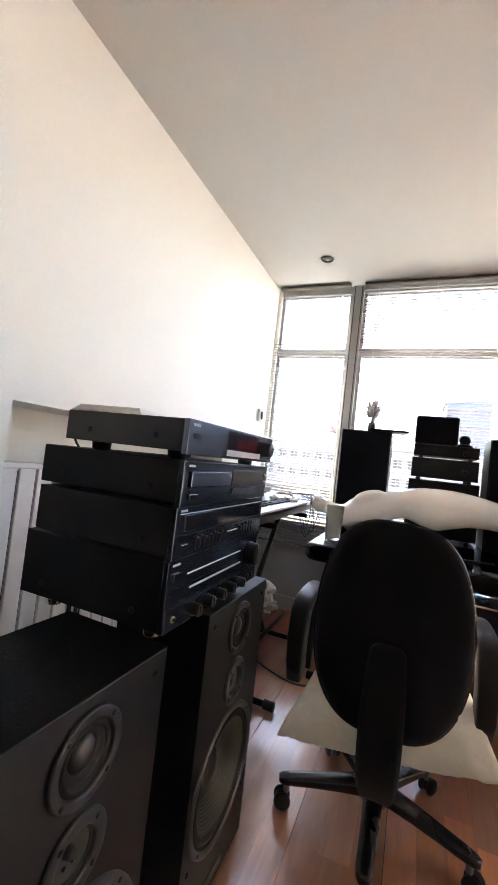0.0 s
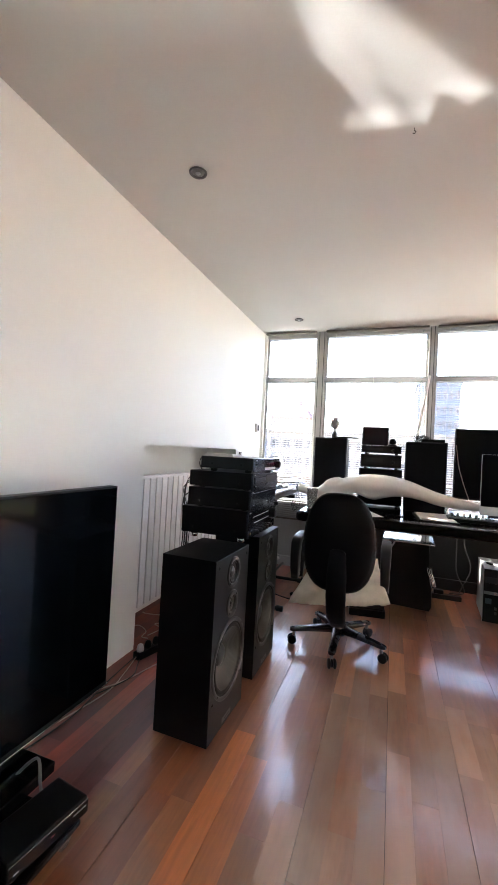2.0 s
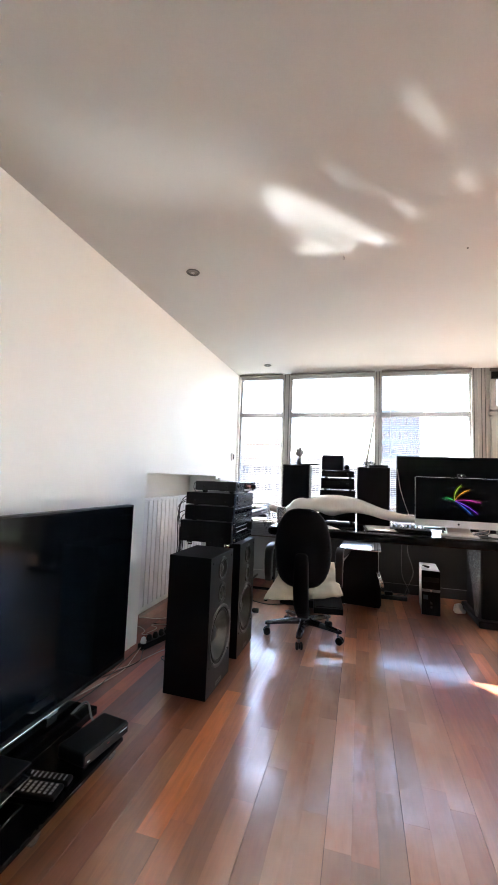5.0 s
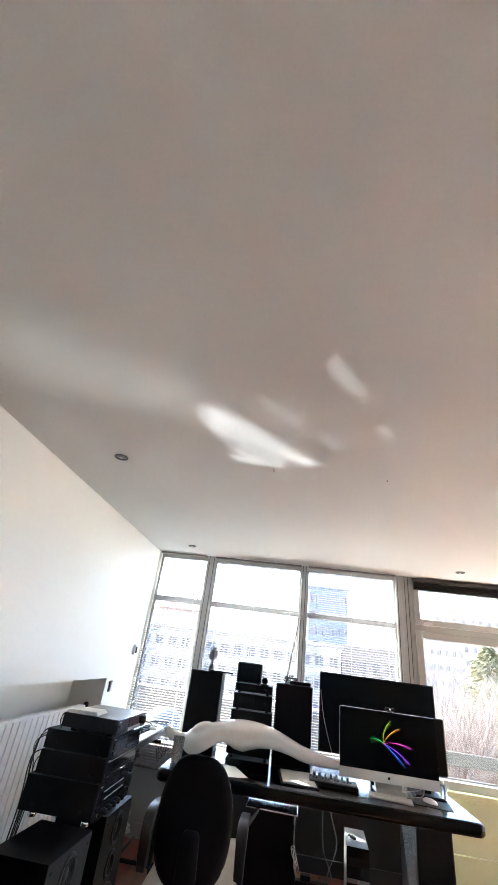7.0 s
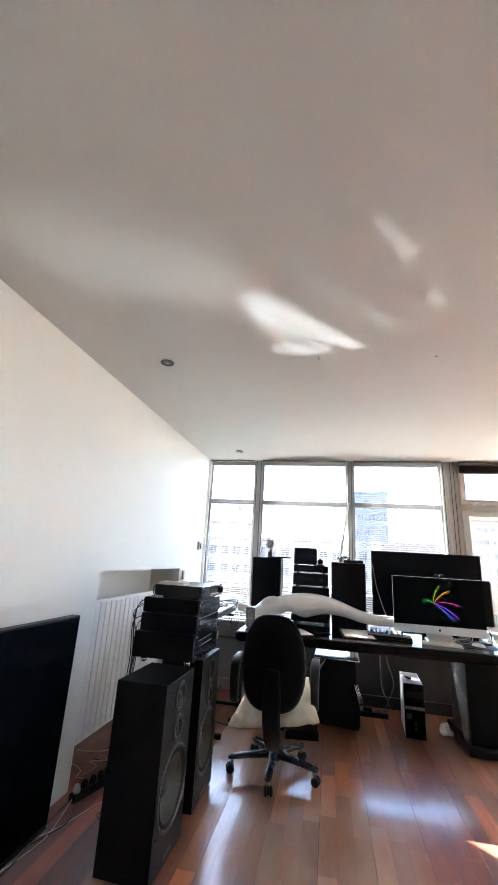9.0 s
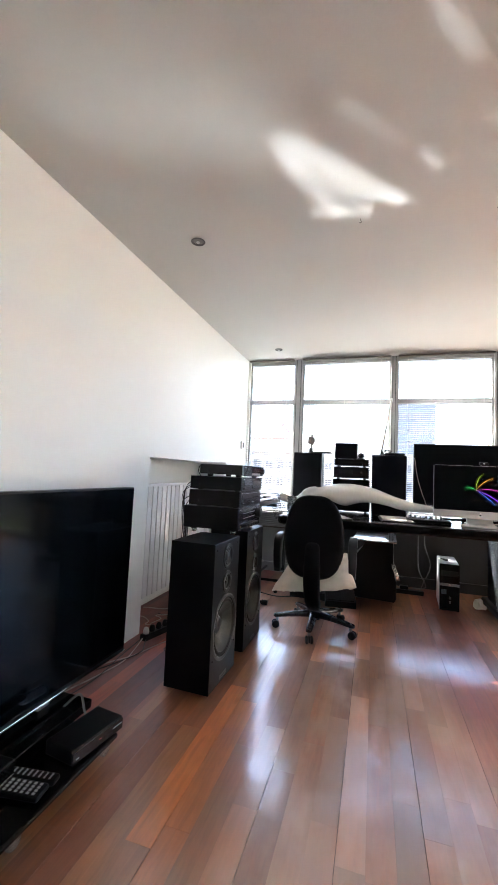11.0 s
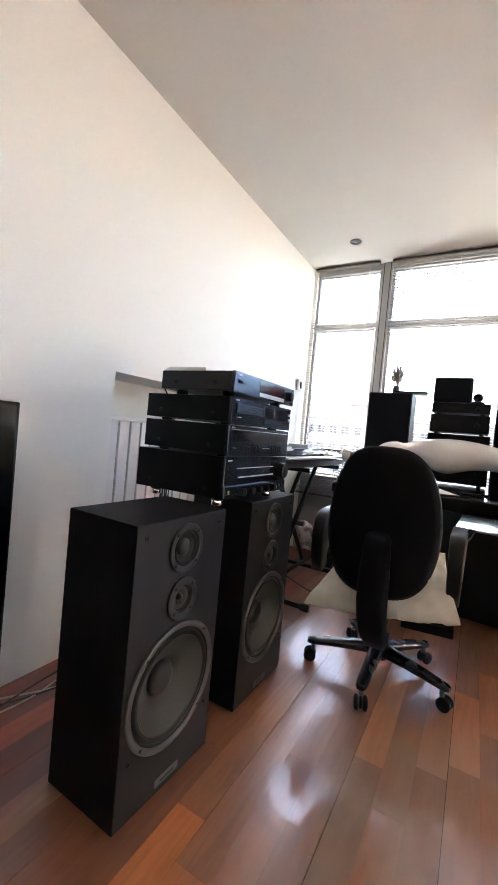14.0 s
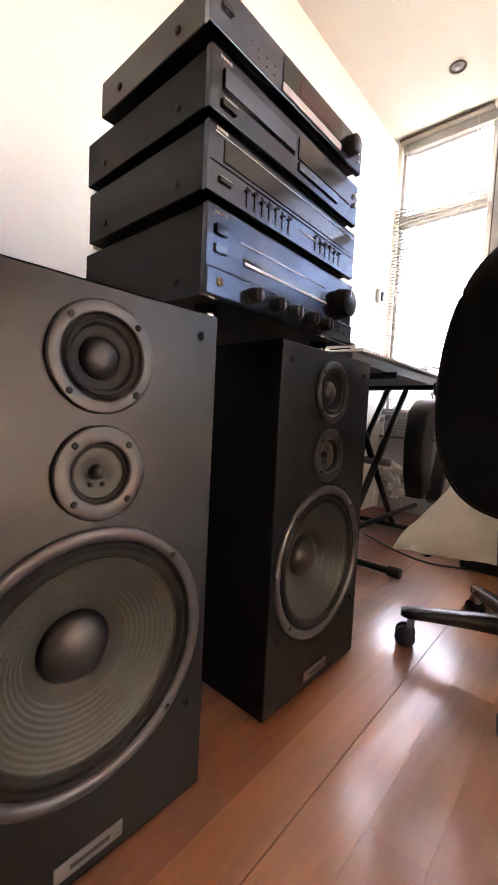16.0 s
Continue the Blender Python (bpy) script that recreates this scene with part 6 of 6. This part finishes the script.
def building(name, label, x0, x1, y, z1, material, cols, rows, top, pitch, wx, wz, depth=10.0, glass=DARKGL, inset=0.21):
    """A block with a parapet and rows of set-back windows, each with frame and pane."""
    e = thing(name, label, "building", ((x0 + x1) / 2, y, GZ))
    w, h = x1 - x0, z1 - GZ
    bpart("wall", material, e, -w / 2, w / 2, 0.3, depth, 0.0, h)
    bm = bmnew()
    step = w / cols
    xs = [-w / 2 + step * (k + 0.5) for k in range(cols)]
    zs = [h - top - pitch * r for r in range(rows) if h - top - pitch * r - wz > 0]
    edge = -w / 2
    for x in xs:
        box(bm, edge, x - wx / 2, 0.0, 0.299, 0.0, h)
        edge = x + wx / 2
    box(bm, edge, w / 2, 0.0, 0.299, 0.0, h)
    for x in xs:
        z = h
        for zt in zs:
            box(bm, x - wx / 2, x + wx / 2, 0.001, 0.298, zt, z)
            z = zt - wz
        box(bm, x - wx / 2, x + wx / 2, 0.001, 0.298, 0.0, z)
    part("facade", bm, material, e)
    part("roof", box(bmnew(), -w / 2 - 0.2, w / 2 + 0.2, -0.2, depth, h, h + 0.25), material, e)
    fr = window_ring(-wx / 2, wx / 2, -wz, 0, 0.09, inset - 0.11, inset - 0.01)
    box(fr, -0.04, 0.04, inset - 0.10, inset - 0.02, -wz + 0.09, -0.09)
    frame_ob = pane_ob = None
    for x in xs:
        for zt in zs:
            if frame_ob is None:
                frame_ob = part("window", fr, RENDERW, e)
                frame_ob.location = (x, 0, zt)
                pane_ob = bpart("pane", glass, frame_ob, -wx / 2, wx / 2, inset, inset + 0.07, -wz, 0)
            else:
                f = again("window", frame_ob, e, (x, 0, zt))
                again("pane", pane_ob, f)
    return e


def tiled_house():
    """A plain far house with a hipped red roof."""
    e = thing("tiled_house", "far pale house under a dull red hipped roof", "building", (-15.2, 60.0, GZ))
    bpart("wall", RENDERW, e, -3.0, 3.0, 0.0, 8.0, 0.0, 12.6)
    bm = bmnew()
    lo = [bm.verts.new(p) for p in ((-3.4, -0.4, 12.6), (3.4, -0.4, 12.6), (3.4, 8.4, 12.6), (-3.4, 8.4, 12.6))]
    hi = [bm.verts.new(p) for p in ((-1.2, 3.0, 14.9), (1.6, 3.0, 14.9))]
    for f in ((lo[0], lo[1], hi[1], hi[0]), (lo[1], lo[2], hi[1]), (lo[2], lo[3], hi[0], hi[1]), (lo[3], lo[0], hi[0]), (lo[3], lo[2], lo[1], lo[0])):
        bm.faces.new(f)
    part("roof", bm, mat("dull_red_roof_tile", (0.20, 0.085, 0.075), 0.85, var=0.15, scale=2, bump=0), e)
    bpart("chimney", BRICKP, e, 0.6, 1.2, 3.6, 4.2, 14.0, 15.6)


def conifer():
    e = thing("conifer_tree", "dark green conifer tree outside the window", "tree", (11.1, 24.0, GZ))
    part("trunk", lathe(bmnew(), [(0.28, 0), (0.20, 3), (0.10, 7), (0.02, 9.4)], Matrix(), 12), TWIG, e)
    rnd, bm = random.Random(11), bmnew()
    for k in range(9000):
        z = 1.2 + 8.4 * rnd.random() ** 0.9
        rmax = 2.3 * (1 - ((z - 1.2) / 8.6) ** 3) + 0.15
        a, r = rnd.uniform(0, 6.283), rmax * (0.25 + 0.75 * rnd.random() ** 0.6) * (0.75 + 0.35 * math.sin(3 * z) ** 2)
        c = Vector((r * math.cos(a), r * math.sin(a), z - 0.18 * r))
        d = Vector((math.cos(a), math.sin(a), rnd.uniform(-0.5, 0.25))).normalized() * rnd.uniform(0.16, 0.34)
        s = d.cross(Vector((rnd.uniform(-1, 1), rnd.uniform(-1, 1), 1))).normalized() * rnd.uniform(0.03, 0.07)
        bm.faces.new([bm.verts.new(v) for v in (c - d * 0.5, c + s, c + d * 0.6, c - s)])
    part("crown", bm, LEAF, e)


def bare_shrubs():
    rnd, bm = random.Random(21), bmnew()

    def twig(p, d, length, r, depth):
        q = p + d * length
        s = d.cross(Vector((0.3, 1, 0.2))).normalized() * r
        u = d.cross(s).normalized() * r
        a = [bm.verts.new(p + o) for o in (s, u - s * 0.5, -u - s * 0.5)]
        b = [bm.verts.new(q + o * 0.6) for o in (s, u - s * 0.5, -u - s * 0.5)]
        for k in range(3):
            bm.faces.new((a[k], a[(k + 1) % 3], b[(k + 1) % 3], b[k]))
        if depth:
            for _ in range(3):
                nd = (d + Vector((rnd.uniform(-0.7, 0.7), rnd.uniform(-0.7, 0.7), rnd.uniform(-0.1, 0.6)))).normalized()
                twig(p + d * length * rnd.uniform(0.5, 1), nd, length * rnd.uniform(0.55, 0.8), r * 0.6, depth - 1)

    for k in range(100):
        x = rnd.uniform(2.8, 8.0)
        twig(Vector((x, rnd.uniform(8.5, 12), -2.0)), Vector((rnd.uniform(-0.25, 0.25), 0, 1)).normalized(), rnd.uniform(1.2, 1.75), 0.030, 4)
    tagged(part("bare_shrubs", bm, TWIG), "tangle of bare brown shrubs below the terrace", "shrub", kind="stuff")
    structure("backdrop", box(bmnew(), -20, 30, 13.5, 14.5, GZ, 0.35), mat("dry_bank", (0.22, 0.16, 0.115), 0.9, var=0.3, scale=0.8, bump=0), "dry overgrown bank behind the shrubs", "bank")


def terrace_rail():
    e = thing("terrace_rail", "weathered grey board railing along the terrace", "railing", (0, 5.0, -0.12))
    for x in (2.2, 3.6, 5.0):
        bpart("post", DECK, e, x - 0.04, x + 0.04, 0.0, 0.08, 0.0, 0.95, 0.004)
    for z in (0.30, 0.55, 0.80):
        bpart("board", DECK, e, 2.15, 6.0, -0.03, -0.001, z, z + 0.13, 0.003)
    part("turf", box(bmnew(), 2.6, 7.6, 3.98, 4.94, -0.12, -0.09, 0.01), mat("green_turf", (0.15, 0.26, 0.035), 0.9, var=0.3, scale=20, bump=0.4, bscale=120), thing("turf_strip", "bright green turf strip in front of the terrace railing", "turf", (0, 0, 0)))
    e = thing("garden_cover", "domed blue-grey cover over a round garden grill", "grill cover", (-1.03, 4.75, -0.12))
    part("cover", lathe(bmnew(), [(0.29, 0.0), (0.285, 0.6), (0.265, 0.76), (0.21, 0.88), (0.11, 0.95), (0, 0.97)], Matrix(), 32), mat("blue_grey_cover_cloth", (0.05, 0.07, 0.10), 0.6, var=0.12), e)


outside()
building("office_building", "long pale office building with rows of square windows", -22.1, 5.3, 40.0, 3.3, RENDERW, 22, 3, 0.75, 1.75, 0.86, 0.92)
building("tower_block", "distant blue-grey tower block", 3.0, 8.0, 56.0, 10.9, TOWER, 7, 7, 0.8, 1.9, 0.42, 1.1, 8.0)
building("brick_building", "pinkish brick apartment building with small windows", 5.9, 12.4, 44.0, 3.6, BRICKP, 5, 4, 0.9, 2.2, 0.9, 1.3)
building("apartment_block", "pale apartment block with stacked windows", 14.0, 18.3, 46.0, 6.6, BEIGE, 6, 7, 0.6, 1.35, 0.42, 0.62, glass=PALEGL, inset=0.06)
building("far_building", "distant pale building on the skyline", 36.0, 60.0, 110.0, 17.5, BEIGE, 12, 5, 1.2, 3.0, 0.9, 1.4)
tiled_house()
conifer()
bare_shrubs()
terrace_rail()


# ---------- the floor: three-strip boards ----------
def floor():
    e = structure("floor", box(bmnew(), XL - 0.45, XR + 0.2, YB - 0.2, YW + 0.2, -0.12, -0.012), GAP, "varnished reddish-brown strip wood floor", "floor")
    rnd, w = random.Random(4), 0.26 / 3
    lengths = (0.45, 0.60, 0.75, 0.95)
    first, rest, count = {}, bmnew(), 0
    row = 0
    x = 0.275 - 7 * 0.26
    while x < XR:
        k = row % 3
        a, b = (0.0009 if k == 0 else 0.0001), w - (0.0009 if k == 2 else 0.0001)
        y = YB - rnd.uniform(0.0, 0.15)
        while y < YW:
            n = rnd.randrange(4)
            z = rnd.uniform(-0.0003, 0.0)
            if -1.2 < x < 1.75 and -0.6 < y < 3.4 and count < 300:
                count += 1
                if (n, k) not in first:
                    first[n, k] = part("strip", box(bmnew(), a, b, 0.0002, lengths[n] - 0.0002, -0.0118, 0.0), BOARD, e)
                    first[n, k].location = (x, y, z)
                else:
                    again("strip", first[n, k], e, (x, y, z))
            else:
                box(rest, x + a, x + b, y + 0.0002, y + lengths[n] - 0.0002, -0.0118, z)
            y += lengths[n]
        x += w
        row += 1
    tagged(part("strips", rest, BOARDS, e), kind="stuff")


floor()
